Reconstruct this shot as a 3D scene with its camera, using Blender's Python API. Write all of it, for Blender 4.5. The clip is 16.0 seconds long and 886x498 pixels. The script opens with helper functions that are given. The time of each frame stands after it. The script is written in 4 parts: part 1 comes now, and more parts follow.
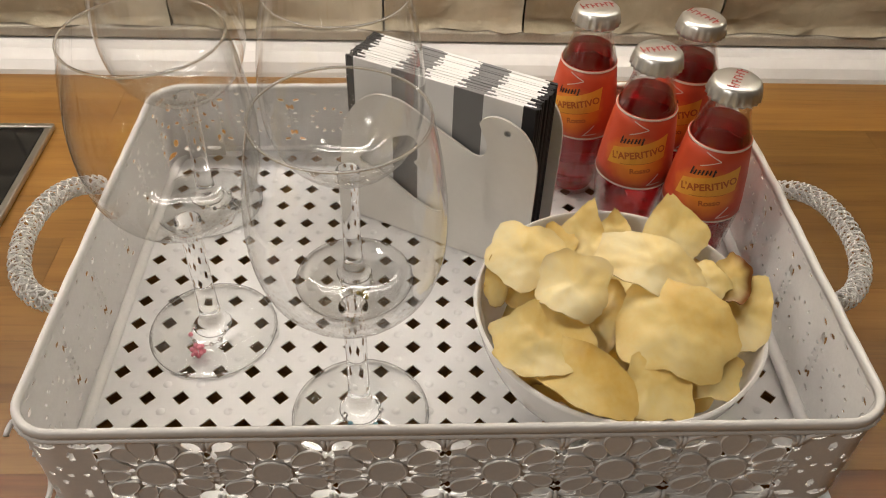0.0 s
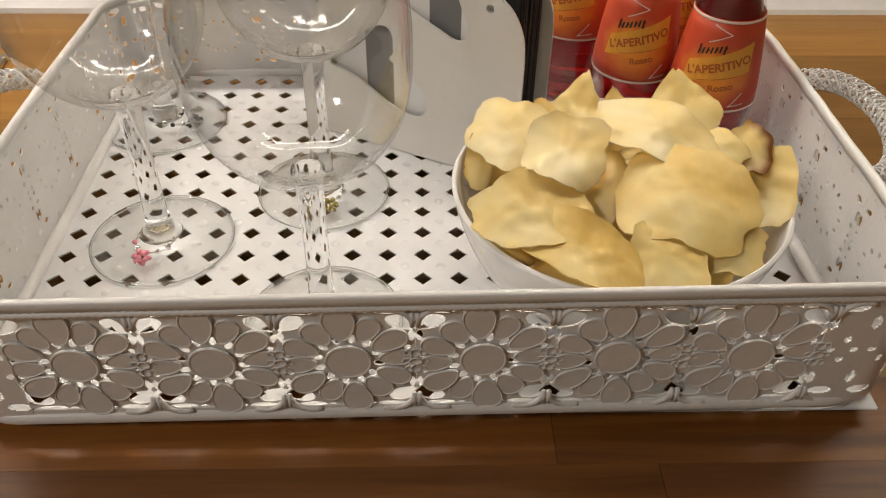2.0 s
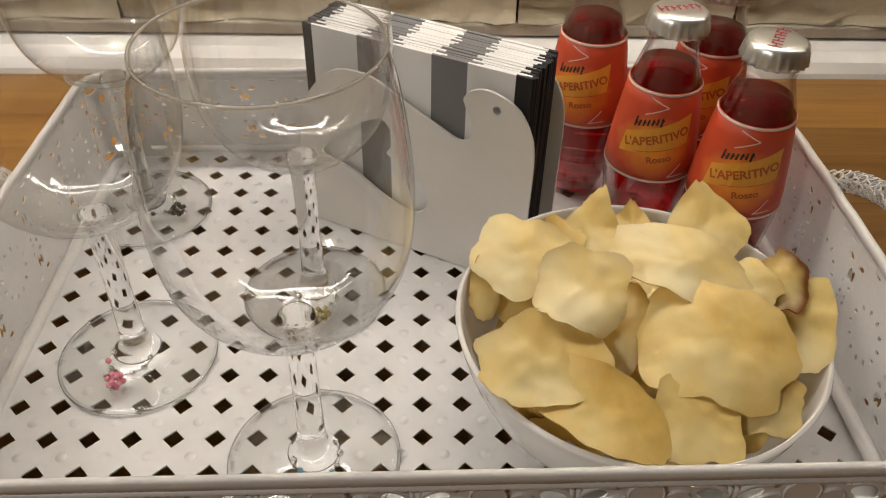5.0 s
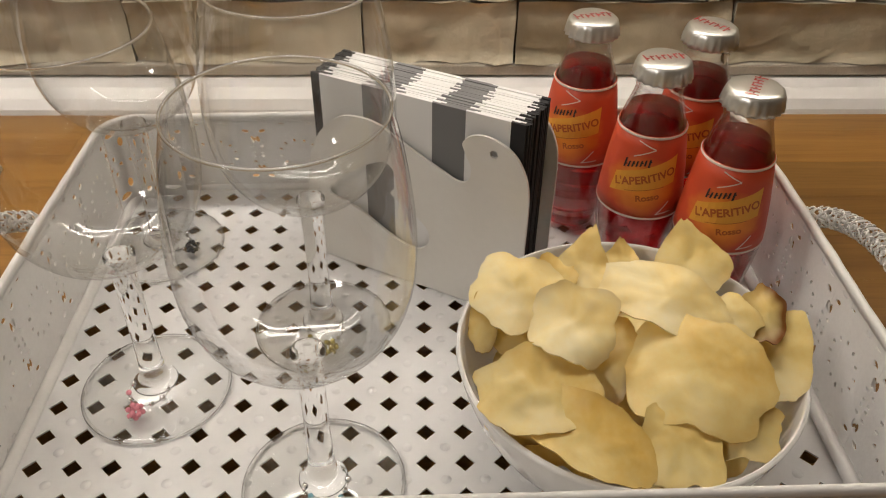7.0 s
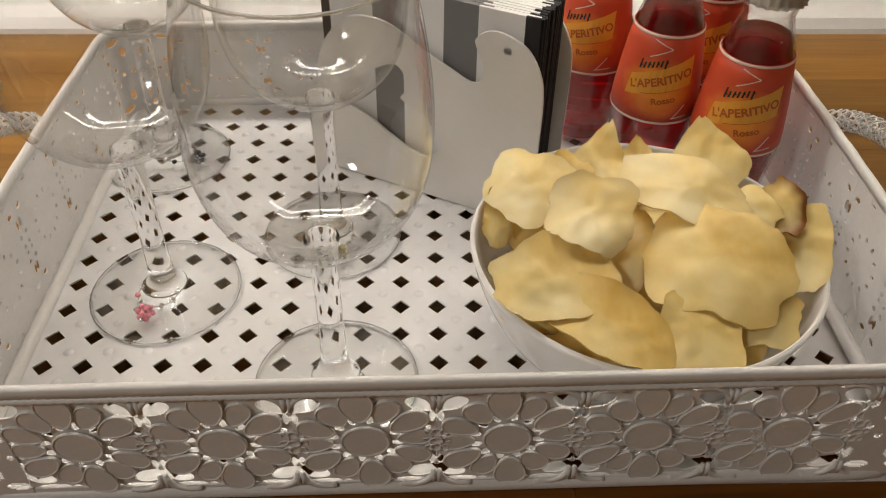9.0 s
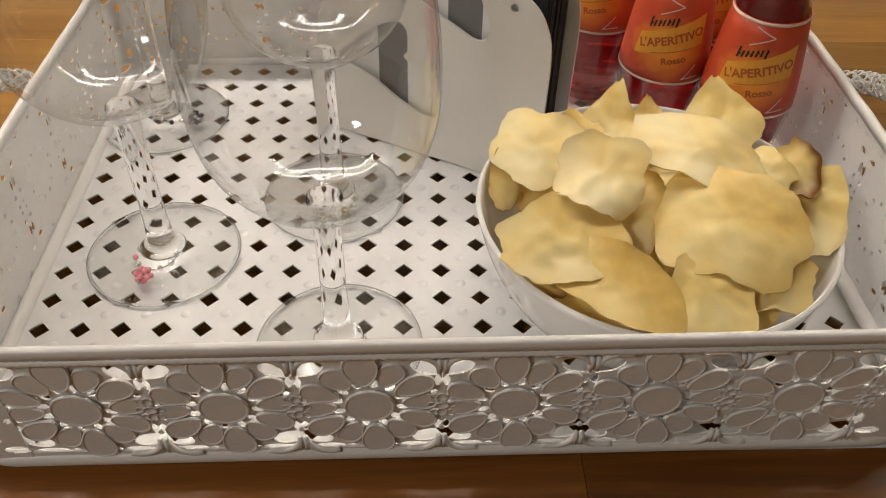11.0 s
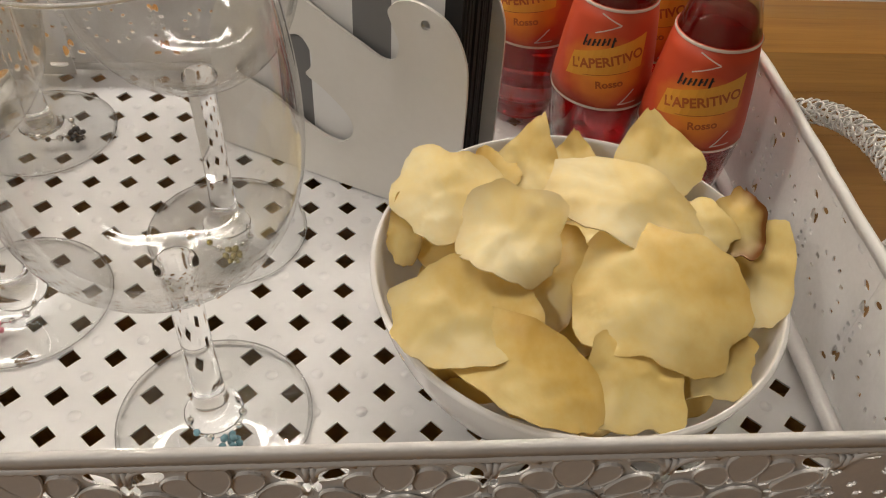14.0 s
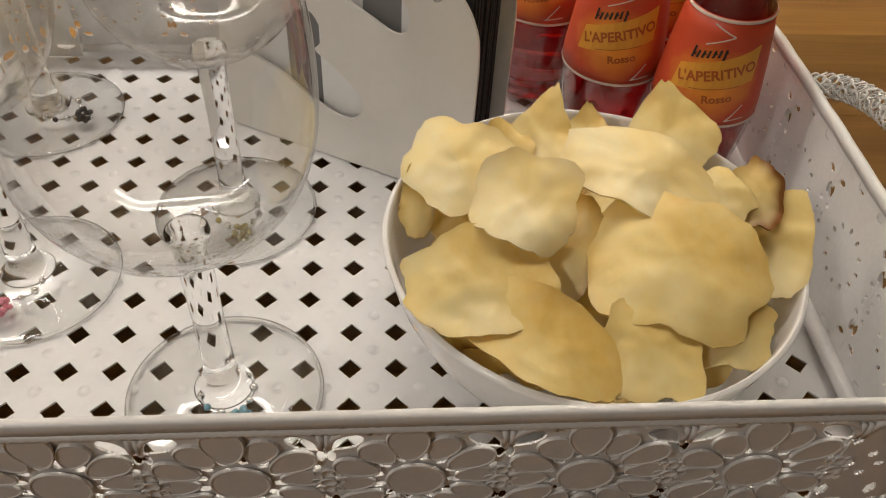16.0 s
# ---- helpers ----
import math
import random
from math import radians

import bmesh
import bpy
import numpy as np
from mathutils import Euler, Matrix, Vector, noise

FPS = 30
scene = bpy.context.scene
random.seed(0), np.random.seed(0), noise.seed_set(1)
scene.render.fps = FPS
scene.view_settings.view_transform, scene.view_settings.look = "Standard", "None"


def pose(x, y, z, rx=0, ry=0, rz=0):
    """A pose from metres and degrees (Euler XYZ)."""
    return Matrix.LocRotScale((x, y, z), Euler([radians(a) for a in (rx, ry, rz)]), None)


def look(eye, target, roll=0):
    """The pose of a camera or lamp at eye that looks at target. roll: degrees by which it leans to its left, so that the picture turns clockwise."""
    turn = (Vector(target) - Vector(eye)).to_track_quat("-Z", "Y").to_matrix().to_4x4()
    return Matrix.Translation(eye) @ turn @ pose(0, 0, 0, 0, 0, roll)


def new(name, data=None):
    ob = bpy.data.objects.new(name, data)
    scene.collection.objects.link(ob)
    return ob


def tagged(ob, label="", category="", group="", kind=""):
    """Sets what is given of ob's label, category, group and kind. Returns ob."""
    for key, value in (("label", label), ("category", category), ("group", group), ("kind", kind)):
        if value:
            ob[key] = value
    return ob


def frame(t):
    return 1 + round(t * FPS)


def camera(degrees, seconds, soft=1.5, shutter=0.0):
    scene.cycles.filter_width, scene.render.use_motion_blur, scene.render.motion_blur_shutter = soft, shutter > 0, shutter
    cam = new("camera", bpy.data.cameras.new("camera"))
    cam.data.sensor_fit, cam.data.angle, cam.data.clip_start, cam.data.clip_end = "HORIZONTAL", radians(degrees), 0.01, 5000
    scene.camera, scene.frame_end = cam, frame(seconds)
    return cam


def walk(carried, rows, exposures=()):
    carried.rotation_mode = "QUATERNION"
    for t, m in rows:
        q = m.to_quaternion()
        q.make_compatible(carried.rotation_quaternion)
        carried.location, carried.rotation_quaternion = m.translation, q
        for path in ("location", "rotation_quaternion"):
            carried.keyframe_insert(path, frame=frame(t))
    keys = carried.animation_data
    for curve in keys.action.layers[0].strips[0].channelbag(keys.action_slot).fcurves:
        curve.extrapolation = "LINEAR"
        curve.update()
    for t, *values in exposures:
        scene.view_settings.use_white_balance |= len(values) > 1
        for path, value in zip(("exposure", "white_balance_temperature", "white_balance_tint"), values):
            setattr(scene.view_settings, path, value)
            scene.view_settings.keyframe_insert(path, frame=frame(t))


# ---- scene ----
cam = camera(57.0, 16.0, soft=1.1)
PATH = [
    (0, (-0.0177, -0.2707, 0.3666), (0.0177, 0.4573, -0.3181), 2.19),
    (0.5, (-0.0157, -0.2682, 0.3603), (0.0324, 0.4760, -0.3059), 2.44),
    (1, (-0.0089, -0.2796, 0.3230), (0.0312, 0.5102, -0.2891), 1.70),
    (1.5, (-0.0055, -0.2835, 0.2933), (0.0290, 0.5046, -0.3213), 1.40),
    (2, (-0.0008, -0.2808, 0.2732), (0.0259, 0.4806, -0.3746), 0.97),
    (2.5, (-0.0002, -0.2758, 0.2649), (0.0279, 0.4633, -0.4081), 1.17),
    (3, (0.0005, -0.2642, 0.2636), (0.0323, 0.4695, -0.4151), 1.58),
    (3.5, (0.0012, -0.2521, 0.2651), (0.0351, 0.4913, -0.4029), 2.05),
    (4, (0.0025, -0.2371, 0.2746), (0.0320, 0.5141, -0.3848), 1.97),
    (4.5, (-0.0042, -0.2260, 0.2854), (0.0373, 0.5294, -0.3685), 2.53),
    (5, (-0.0035, -0.2199, 0.2936), (0.0311, 0.5434, -0.3516), 1.65),
    (7.5, (-0.0032, -0.2363, 0.3140), (0.0286, 0.5465, -0.3075), 0.95),
    (8, (-0.0079, -0.2367, 0.3089), (0.0308, 0.5301, -0.3317), 1.35),
    (8.5, (-0.0097, -0.2457, 0.2949), (0.0265, 0.5212, -0.3459), 1.29),
    (9, (-0.0096, -0.2469, 0.2877), (0.0219, 0.5022, -0.3740), 1.12),
    (11.5, (-0.0130, -0.2422, 0.2742), (0.0214, 0.4773, -0.4194), 1.66),
    (12, (-0.0076, -0.2473, 0.2624), (0.0189, 0.4666, -0.4374), 1.33),
    (12.5, (-0.0021, -0.2366, 0.2603), (0.0406, 0.4718, -0.4442), 2.50),
    (13, (0.0128, -0.2054, 0.2715), (0.0800, 0.4955, -0.4385), 3.87),
    (13.5, (0.0172, -0.1909, 0.2724), (0.0974, 0.5099, -0.4364), 4.75),
    (14, (0.0181, -0.1875, 0.2708), (0.0893, 0.5132, -0.4390), 4.19),
    (14.5, (0.0177, -0.1859, 0.2715), (0.0875, 0.5108, -0.4424), 4.04),
    (15, (0.0178, -0.1912, 0.2661), (0.0848, 0.5146, -0.4392), 4.00),
    (15.5, (0.0159, -0.1927, 0.2620), (0.0857, 0.5115, -0.4446), 4.01),
    (16, (0.0150, -0.1920, 0.2611), (0.0819, 0.5087, -0.4492), 3.78),
]
walk(cam, [(t, look(eye, target, roll)) for t, eye, target, roll in PATH],
     exposures=((0.0, -0.05), (1.0, 0.02), (2.5, 0.16), (3.5, 0.08), (5.0, -0.16), (8.5, -0.14), (12.0, 0.05), (13.5, -0.13), (16.0, -0.13)))

LED_W, FILL_W = 2.15, 13.5
# wine glasses: place
G1, G2 = (-0.0459, -0.0112), (-0.1345, 0.0484)
G3, G4 = (-0.0549, 0.0911), (-0.1590, 0.1640)
# bottles: place, turn of the label, turn of the print on the cap
BOTTLES = [(0.1565, 0.1092, -20, 62), (0.1205, 0.1393, -16, 12), (0.0938, 0.1911, -28, 15), (0.1561, 0.1791, -34, -48)]
# ---- world and lights ----
world = bpy.data.worlds.new("world")
scene.world = world
world.use_nodes = True
world.node_tree.nodes["Background"].inputs[0].default_value = (1.0, 0.90, 0.78, 1)
world.node_tree.nodes["Background"].inputs[1].default_value = 0.05
scene.view_settings.exposure = 0.0

COUNTER = -0.008      # top of the worktop; the tray floor is z = 0
PX, PY = 0.018, 0.018  # pitch of the holes in the tray floor


def area_lamp(name, m, sx, sy, watts, colour):
    lamp = bpy.data.lights.new(name, "AREA")
    lamp.shape, lamp.size, lamp.size_y, lamp.energy, lamp.color = "RECTANGLE", sx, sy, watts, colour
    ob = new(name, lamp)
    ob.matrix_world = m
    return ob


area_lamp("cabinet_light", pose(-0.22, 0.24, 0.555, 0, 0, 0), 1.0, 0.03, LED_W, (1.0, 0.915, 0.83))
# unseen fill lamp, added to brighten the front of the tray and the crisps
area_lamp("room_fill", pose(-1.25, -1.0, 1.50, 0, 0, 0), 0.3, 0.3, FILL_W, (1.0, 0.93, 0.86))


# ---- materials ----
def material(name, colour=(0.8, 0.8, 0.8), rough=0.5, metal=0.0, noise_scale=0, noise_amount=0.0, bump=0.0,
             bump_scale=200.0, **more):
    m = bpy.data.materials.new(name)
    m.use_nodes = True
    n, l = m.node_tree.nodes, m.node_tree.links
    b = n["Principled BSDF"]
    b.inputs["Base Color"].default_value = (*colour, 1)
    b.inputs["Roughness"].default_value = rough
    b.inputs["Metallic"].default_value = metal
    for key, value in more.items():
        b.inputs[key.replace("_", " ")].default_value = value
    if noise_scale:
        co = n.new("ShaderNodeTexCoord")
        t1, t2 = n.new("ShaderNodeTexNoise"), n.new("ShaderNodeTexNoise")
        t1.inputs["Scale"].default_value, t2.inputs["Scale"].default_value = noise_scale, noise_scale * 7
        t1.inputs["Detail"].default_value = 5
        l.new(co.outputs["Object"], t1.inputs["Vector"])
        l.new(co.outputs["Object"], t2.inputs["Vector"])
        add = n.new("ShaderNodeMath")
        add.operation = "ADD"
        l.new(t1.outputs[0], add.inputs[0])
        l.new(t2.outputs[0], add.inputs[1])
        r = n.new("ShaderNodeMapRange")
        r.inputs["From Min"].default_value, r.inputs["From Max"].default_value = 0.6, 1.4
        r.inputs["To Min"].default_value, r.inputs["To Max"].default_value = 1 - noise_amount, 1 + noise_amount * 0.3
        l.new(add.outputs[0], r.inputs["Value"])
        mix = n.new("ShaderNodeVectorMath")
        mix.operation = "SCALE"
        mix.inputs[0].default_value = colour
        l.new(r.outputs[0], mix.inputs["Scale"])
        l.new(mix.outputs[0], b.inputs["Base Color"])
    if bump:
        co2 = n.new("ShaderNodeTexCoord")
        t3 = n.new("ShaderNodeTexNoise")
        t3.inputs["Scale"].default_value = bump_scale
        t3.inputs["Detail"].default_value = 4
        l.new(co2.outputs["Object"], t3.inputs["Vector"])
        bp = n.new("ShaderNodeBump")
        bp.inputs["Strength"].default_value = bump
        bp.inputs["Distance"].default_value = 0.001
        l.new(t3.outputs[0], bp.inputs["Height"])
        l.new(bp.outputs[0], b.inputs["Normal"])
    return m


def wood_material(name, low, high):
    m = material(name, high, 0.4)
    n, l = m.node_tree.nodes, m.node_tree.links
    b = n["Principled BSDF"]
    co, info = n.new("ShaderNodeTexCoord"), n.new("ShaderNodeObjectInfo")
    shift = n.new("ShaderNodeVectorMath")
    shift.operation = "MULTIPLY_ADD"
    shift.inputs[1].default_value = (1, 1, 1)
    comb = n.new("ShaderNodeCombineXYZ")
    mul = n.new("ShaderNodeMath")
    mul.operation = "MULTIPLY"
    mul.inputs[1].default_value = 37.0
    l.new(info.outputs["Random"], mul.inputs[0])
    for k in range(3):
        l.new(mul.outputs[0], comb.inputs[k])
    l.new(co.outputs["Object"], shift.inputs[0])
    l.new(comb.outputs[0], shift.inputs[2])
    mp = n.new("ShaderNodeMapping")
    mp.inputs["Scale"].default_value = (4.0, 70.0, 25.0)
    l.new(shift.outputs[0], mp.inputs["Vector"])
    grain, pores = n.new("ShaderNodeTexNoise"), n.new("ShaderNodeTexNoise")
    grain.inputs["Scale"].default_value, grain.inputs["Detail"].default_value = 1.0, 6
    grain.inputs["Distortion"].default_value = 0.6
    l.new(mp.outputs[0], grain.inputs["Vector"])
    mp2 = n.new("ShaderNodeMapping")
    mp2.inputs["Scale"].default_value = (25.0, 500.0, 100.0)
    l.new(shift.outputs[0], mp2.inputs["Vector"])
    pores.inputs["Scale"].default_value = 1.0
    l.new(mp2.outputs[0], pores.inputs["Vector"])
    ramp = n.new("ShaderNodeValToRGB")
    ramp.color_ramp.elements[0].position, ramp.color_ramp.elements[1].position = 0.25, 0.75
    ramp.color_ramp.elements[0].color = (*low, 1)
    ramp.color_ramp.elements[1].color = (*high, 1)
    l.new(grain.outputs[0], ramp.inputs[0])
    tone = n.new("ShaderNodeMapRange")
    tone.inputs["To Min"].default_value, tone.inputs["To Max"].default_value = 0.66, 1.16
    l.new(info.outputs["Random"], tone.inputs["Value"])
    dark = n.new("ShaderNodeMapRange")
    dark.inputs["From Min"].default_value, dark.inputs["From Max"].default_value = 0.3, 0.5
    dark.inputs["To Min"].default_value, dark.inputs["To Max"].default_value = 0.86, 1.0
    l.new(pores.outputs[0], dark.inputs["Value"])
    both = n.new("ShaderNodeMath")
    both.operation = "MULTIPLY"
    l.new(tone.outputs[0], both.inputs[0])
    l.new(dark.outputs[0], both.inputs[1])
    sc = n.new("ShaderNodeVectorMath")
    sc.operation = "SCALE"
    l.new(ramp.outputs[0], sc.inputs[0])
    l.new(both.outputs[0], sc.inputs["Scale"])
    l.new(sc.outputs[0], b.inputs["Base Color"])
    bp = n.new("ShaderNodeBump")
    bp.inputs["Strength"].default_value, bp.inputs["Distance"].default_value = 0.15, 0.0005
    l.new(pores.outputs[0], bp.inputs["Height"])
    l.new(bp.outputs[0], b.inputs["Normal"])
    return m


def chip_material():
    m = material("fried_potato", (0.7, 0.5, 0.18), 0.42)
    n, l = m.node_tree.nodes, m.node_tree.links
    b = n["Principled BSDF"]
    co, info = n.new("ShaderNodeTexCoord"), n.new("ShaderNodeObjectInfo")
    blot, fine = n.new("ShaderNodeTexNoise"), n.new("ShaderNodeTexNoise")
    blot.inputs["Scale"].default_value, fine.inputs["Scale"].default_value = 28, 380
    blot.inputs["Detail"].default_value = 4
    for t in (blot, fine):
        l.new(co.outputs["Object"], t.inputs["Vector"])
    ramp = n.new("ShaderNodeValToRGB")
    e = ramp.color_ramp.elements
    e[0].position, e[0].color = 0.20, (0.90, 0.63, 0.155, 1)
    e[1].position, e[1].color = 0.80, (0.965, 0.89, 0.60, 1)
    mid = e.new(0.5)
    mid.color = (0.95, 0.79, 0.35, 1)
    mixf = n.new("ShaderNodeMath")
    mixf.operation = "MULTIPLY_ADD"
    mixf.inputs[1].default_value, mixf.inputs[2].default_value = 0.16, -0.08
    l.new(fine.outputs[0], mixf.inputs[0])
    add = n.new("ShaderNodeMath")
    add.operation = "ADD"
    l.new(blot.outputs[0], add.inputs[0])
    l.new(mixf.outputs[0], add.inputs[1])
    tone = n.new("ShaderNodeMath")
    tone.operation = "MULTIPLY_ADD"
    tone.inputs[1].default_value, tone.inputs[2].default_value = 0.24, -0.10
    l.new(info.outputs["Random"], tone.inputs[0])
    sums = n.new("ShaderNodeMath")
    sums.operation = "ADD"
    l.new(add.outputs[0], sums.inputs[0])
    l.new(tone.outputs[0], sums.inputs[1])
    deep = n.new("ShaderNodeAttribute")
    deep.attribute_name = "gold"
    less = n.new("ShaderNodeMath")
    less.operation = "SUBTRACT"
    l.new(sums.outputs[0], less.inputs[0])
    l.new(deep.outputs["Fac"], less.inputs[1])
    l.new(less.outputs[0], ramp.inputs[0])
    edge = n.new("ShaderNodeAttribute")
    edge.attribute_name = "brown"
    mx = n.new("ShaderNodeMix")
    mx.data_type = "RGBA"
    l.new(edge.outputs["Fac"], mx.inputs["Factor"])
    l.new(ramp.outputs[0], mx.inputs["A"])
    mx.inputs["B"].default_value = (0.30, 0.11, 0.018, 1)
    hue = n.new("ShaderNodeMapRange")
    hue.inputs["To Min"].default_value, hue.inputs["To Max"].default_value = 0.93, 1.06
    l.new(info.outputs["Random"], hue.inputs["Value"])
    sc = n.new("ShaderNodeVectorMath")
    sc.operation = "SCALE"
    l.new(mx.outputs["Result"], sc.inputs[0])
    l.new(hue.outputs[0], sc.inputs["Scale"])
    l.new(sc.outputs[0], b.inputs["Base Color"])
    tl, mxs = n.new("ShaderNodeBsdfTranslucent"), n.new("ShaderNodeMixShader")
    mxs.inputs[0].default_value = 0.31
    l.new(sc.outputs[0], tl.inputs["Color"])
    l.new(b.outputs[0], mxs.inputs[1])
    l.new(tl.outputs[0], mxs.inputs[2])
    l.new(mxs.outputs[0], n["Material Output"].inputs["Surface"])
    bp = n.new("ShaderNodeBump")
    bp.inputs["Strength"].default_value, bp.inputs["Distance"].default_value = 0.45, 0.0008
    bl = n.new("ShaderNodeTexVoronoi")
    bl.feature = "SMOOTH_F1"
    bl.inputs["Scale"].default_value = 170
    l.new(co.outputs["Object"], bl.inputs["Vector"])
    ad2 = n.new("ShaderNodeMath")
    ad2.operation = "ADD"
    l.new(bl.outputs["Distance"], ad2.inputs[0])
    l.new(blot.outputs[0], ad2.inputs[1])
    l.new(ad2.outputs[0], bp.inputs["Height"])
    l.new(bp.outputs[0], b.inputs["Normal"])
    return m


def napkin_material():
    m = material("printed_paper", (0.82, 0.82, 0.82), 0.9)
    n, l = m.node_tree.nodes, m.node_tree.links
    b = n["Principled BSDF"]
    co, info = n.new("ShaderNodeTexCoord"), n.new("ShaderNodeObjectInfo")
    sep = n.new("ShaderNodeSeparateXYZ")
    l.new(co.outputs["Object"], sep.inputs[0])
    jit = n.new("ShaderNodeMath")
    jit.operation = "MULTIPLY_ADD"
    jit.inputs[1].default_value = 0.006
    l.new(info.outputs["Random"], jit.inputs[0])
    l.new(sep.outputs["X"], jit.inputs[2])
    mr = n.new("ShaderNodeMapRange")
    mr.inputs["From Min"].default_value, mr.inputs["From Max"].default_value = 0.0, 0.125
    l.new(jit.outputs[0], mr.inputs["Value"])
    ramp = n.new("ShaderNodeValToRGB")
    ramp.color_ramp.interpolation = "CONSTANT"
    e = ramp.color_ramp.elements
    white, grey, black = (0.82, 0.82, 0.82, 1), (0.20, 0.20, 0.205, 1), (0.025, 0.024, 0.026, 1)
    stops = [(0.0, black), (0.085, white), (0.29, grey), (0.43, white), (0.615, grey), (0.765, white), (0.955, black)]
    e[0].position, e[0].color = stops[0]
    e[1].position, e[1].color = stops[1]
    for p, c in stops[2:]:
        s = e.new(p)
        s.color = c
    l.new(mr.outputs[0], ramp.inputs[0])
    l.new(ramp.outputs[0], b.inputs["Base Color"])
    return m


def stone_material():
    m = material("split_stone", (0.4, 0.33, 0.22), 0.75)
    n, l = m.node_tree.nodes, m.node_tree.links
    b = n["Principled BSDF"]
    co, info = n.new("ShaderNodeTexCoord"), n.new("ShaderNodeObjectInfo")
    t = n.new("ShaderNodeTexNoise")
    t.inputs["Scale"].default_value, t.inputs["Detail"].default_value = 22, 8
    l.new(co.outputs["Object"], t.inputs["Vector"])
    ad = n.new("ShaderNodeMath")
    ad.operation = "MULTIPLY_ADD"
    ad.inputs[1].default_value = 0.25
    l.new(info.outputs["Random"], ad.inputs[0])
    l.new(t.outputs[0], ad.inputs[2])
    ramp = n.new("ShaderNodeValToRGB")
    e = ramp.color_ramp.elements
    e[0].position, e[0].color = 0.35, (0.34, 0.295, 0.20, 1)
    e[1].position, e[1].color = 0.95, (0.62, 0.56, 0.43, 1)
    l.new(ad.outputs[0], ramp.inputs[0])
    l.new(ramp.outputs[0], b.inputs["Base Color"])
    bp = n.new("ShaderNodeBump")
    bp.inputs["Strength"].default_value, bp.inputs["Distance"].default_value = 0.9, 0.006
    l.new(t.outputs[0], bp.inputs["Height"])
    l.new(bp.outputs[0], b.inputs["Normal"])
    return m


def label_material():
    m = material("printed_label", (0.75, 0.12, 0.03), 0.45)
    n, l = m.node_tree.nodes, m.node_tree.links
    b = n["Principled BSDF"]
    co = n.new("ShaderNodeTexCoord")
    # orange glow round the middle of the print, in the label's own x and z
    mp = n.new("ShaderNodeMapping")
    mp.inputs["Scale"].default_value = (38.0, 0.0, 44.0)
    mp.inputs["Location"].default_value = (0.0, 0.0, -3.05)
    l.new(co.outputs["Object"], mp.inputs["Vector"])
    ln = n.new("ShaderNodeVectorMath")
    ln.operation = "LENGTH"
    l.new(mp.outputs[0], ln.inputs[0])
    t = n.new("ShaderNodeTexNoise")
    t.inputs["Scale"].default_value = 90
    l.new(co.outputs["Object"], t.inputs["Vector"])
    ad = n.new("ShaderNodeMath")
    ad.operation = "MULTIPLY_ADD"
    ad.inputs[1].default_value = 0.5
    l.new(t.outputs[0], ad.inputs[0])
    l.new(ln.outputs["Value"], ad.inputs[2])
    ramp = n.new("ShaderNodeValToRGB")
    e = ramp.color_ramp.elements
    e[0].position, e[0].color = 0.5, (0.90, 0.34, 0.035, 1)
    e[1].position, e[1].color = 1.25, (0.60, 0.075, 0.028, 1)
    l.new(ad.outputs[0], ramp.inputs[0])
    l.new(ramp.outputs[0], b.inputs["Base Color"])
    return m


def thin_glass(power=3.4, edge=0.85, base=0.045):
    """Thin clear glass: light goes straight through, the sheen grows at grazing angles."""
    m = bpy.data.materials.new("thin_glass")
    m.use_nodes = True
    n, l = m.node_tree.nodes, m.node_tree.links
    n.remove(n["Principled BSDF"])
    tr, gl, mx, fr = (n.new("ShaderNode" + k) for k in ("BsdfTransparent", "BsdfGlossy", "MixShader", "LayerWeight"))
    tr.inputs[0].default_value = (0.994, 0.996, 0.995, 1)
    gl.inputs["Roughness"].default_value = 0.01
    fr.inputs["Blend"].default_value = 0.5
    pw, ma = n.new("ShaderNodeMath"), n.new("ShaderNodeMath")
    pw.operation, ma.operation = "POWER", "MULTIPLY_ADD"
    pw.inputs[1].default_value, ma.inputs[1].default_value, ma.inputs[2].default_value = power, edge, base
    l.new(fr.outputs["Facing"], pw.inputs[0])
    l.new(pw.outputs[0], ma.inputs[0])
    l.new(ma.outputs[0], mx.inputs[0])
    l.new(tr.outputs[0], mx.inputs[1])
    l.new(gl.outputs[0], mx.inputs[2])
    l.new(mx.outputs[0], n["Material Output"].inputs["Surface"])
    return m


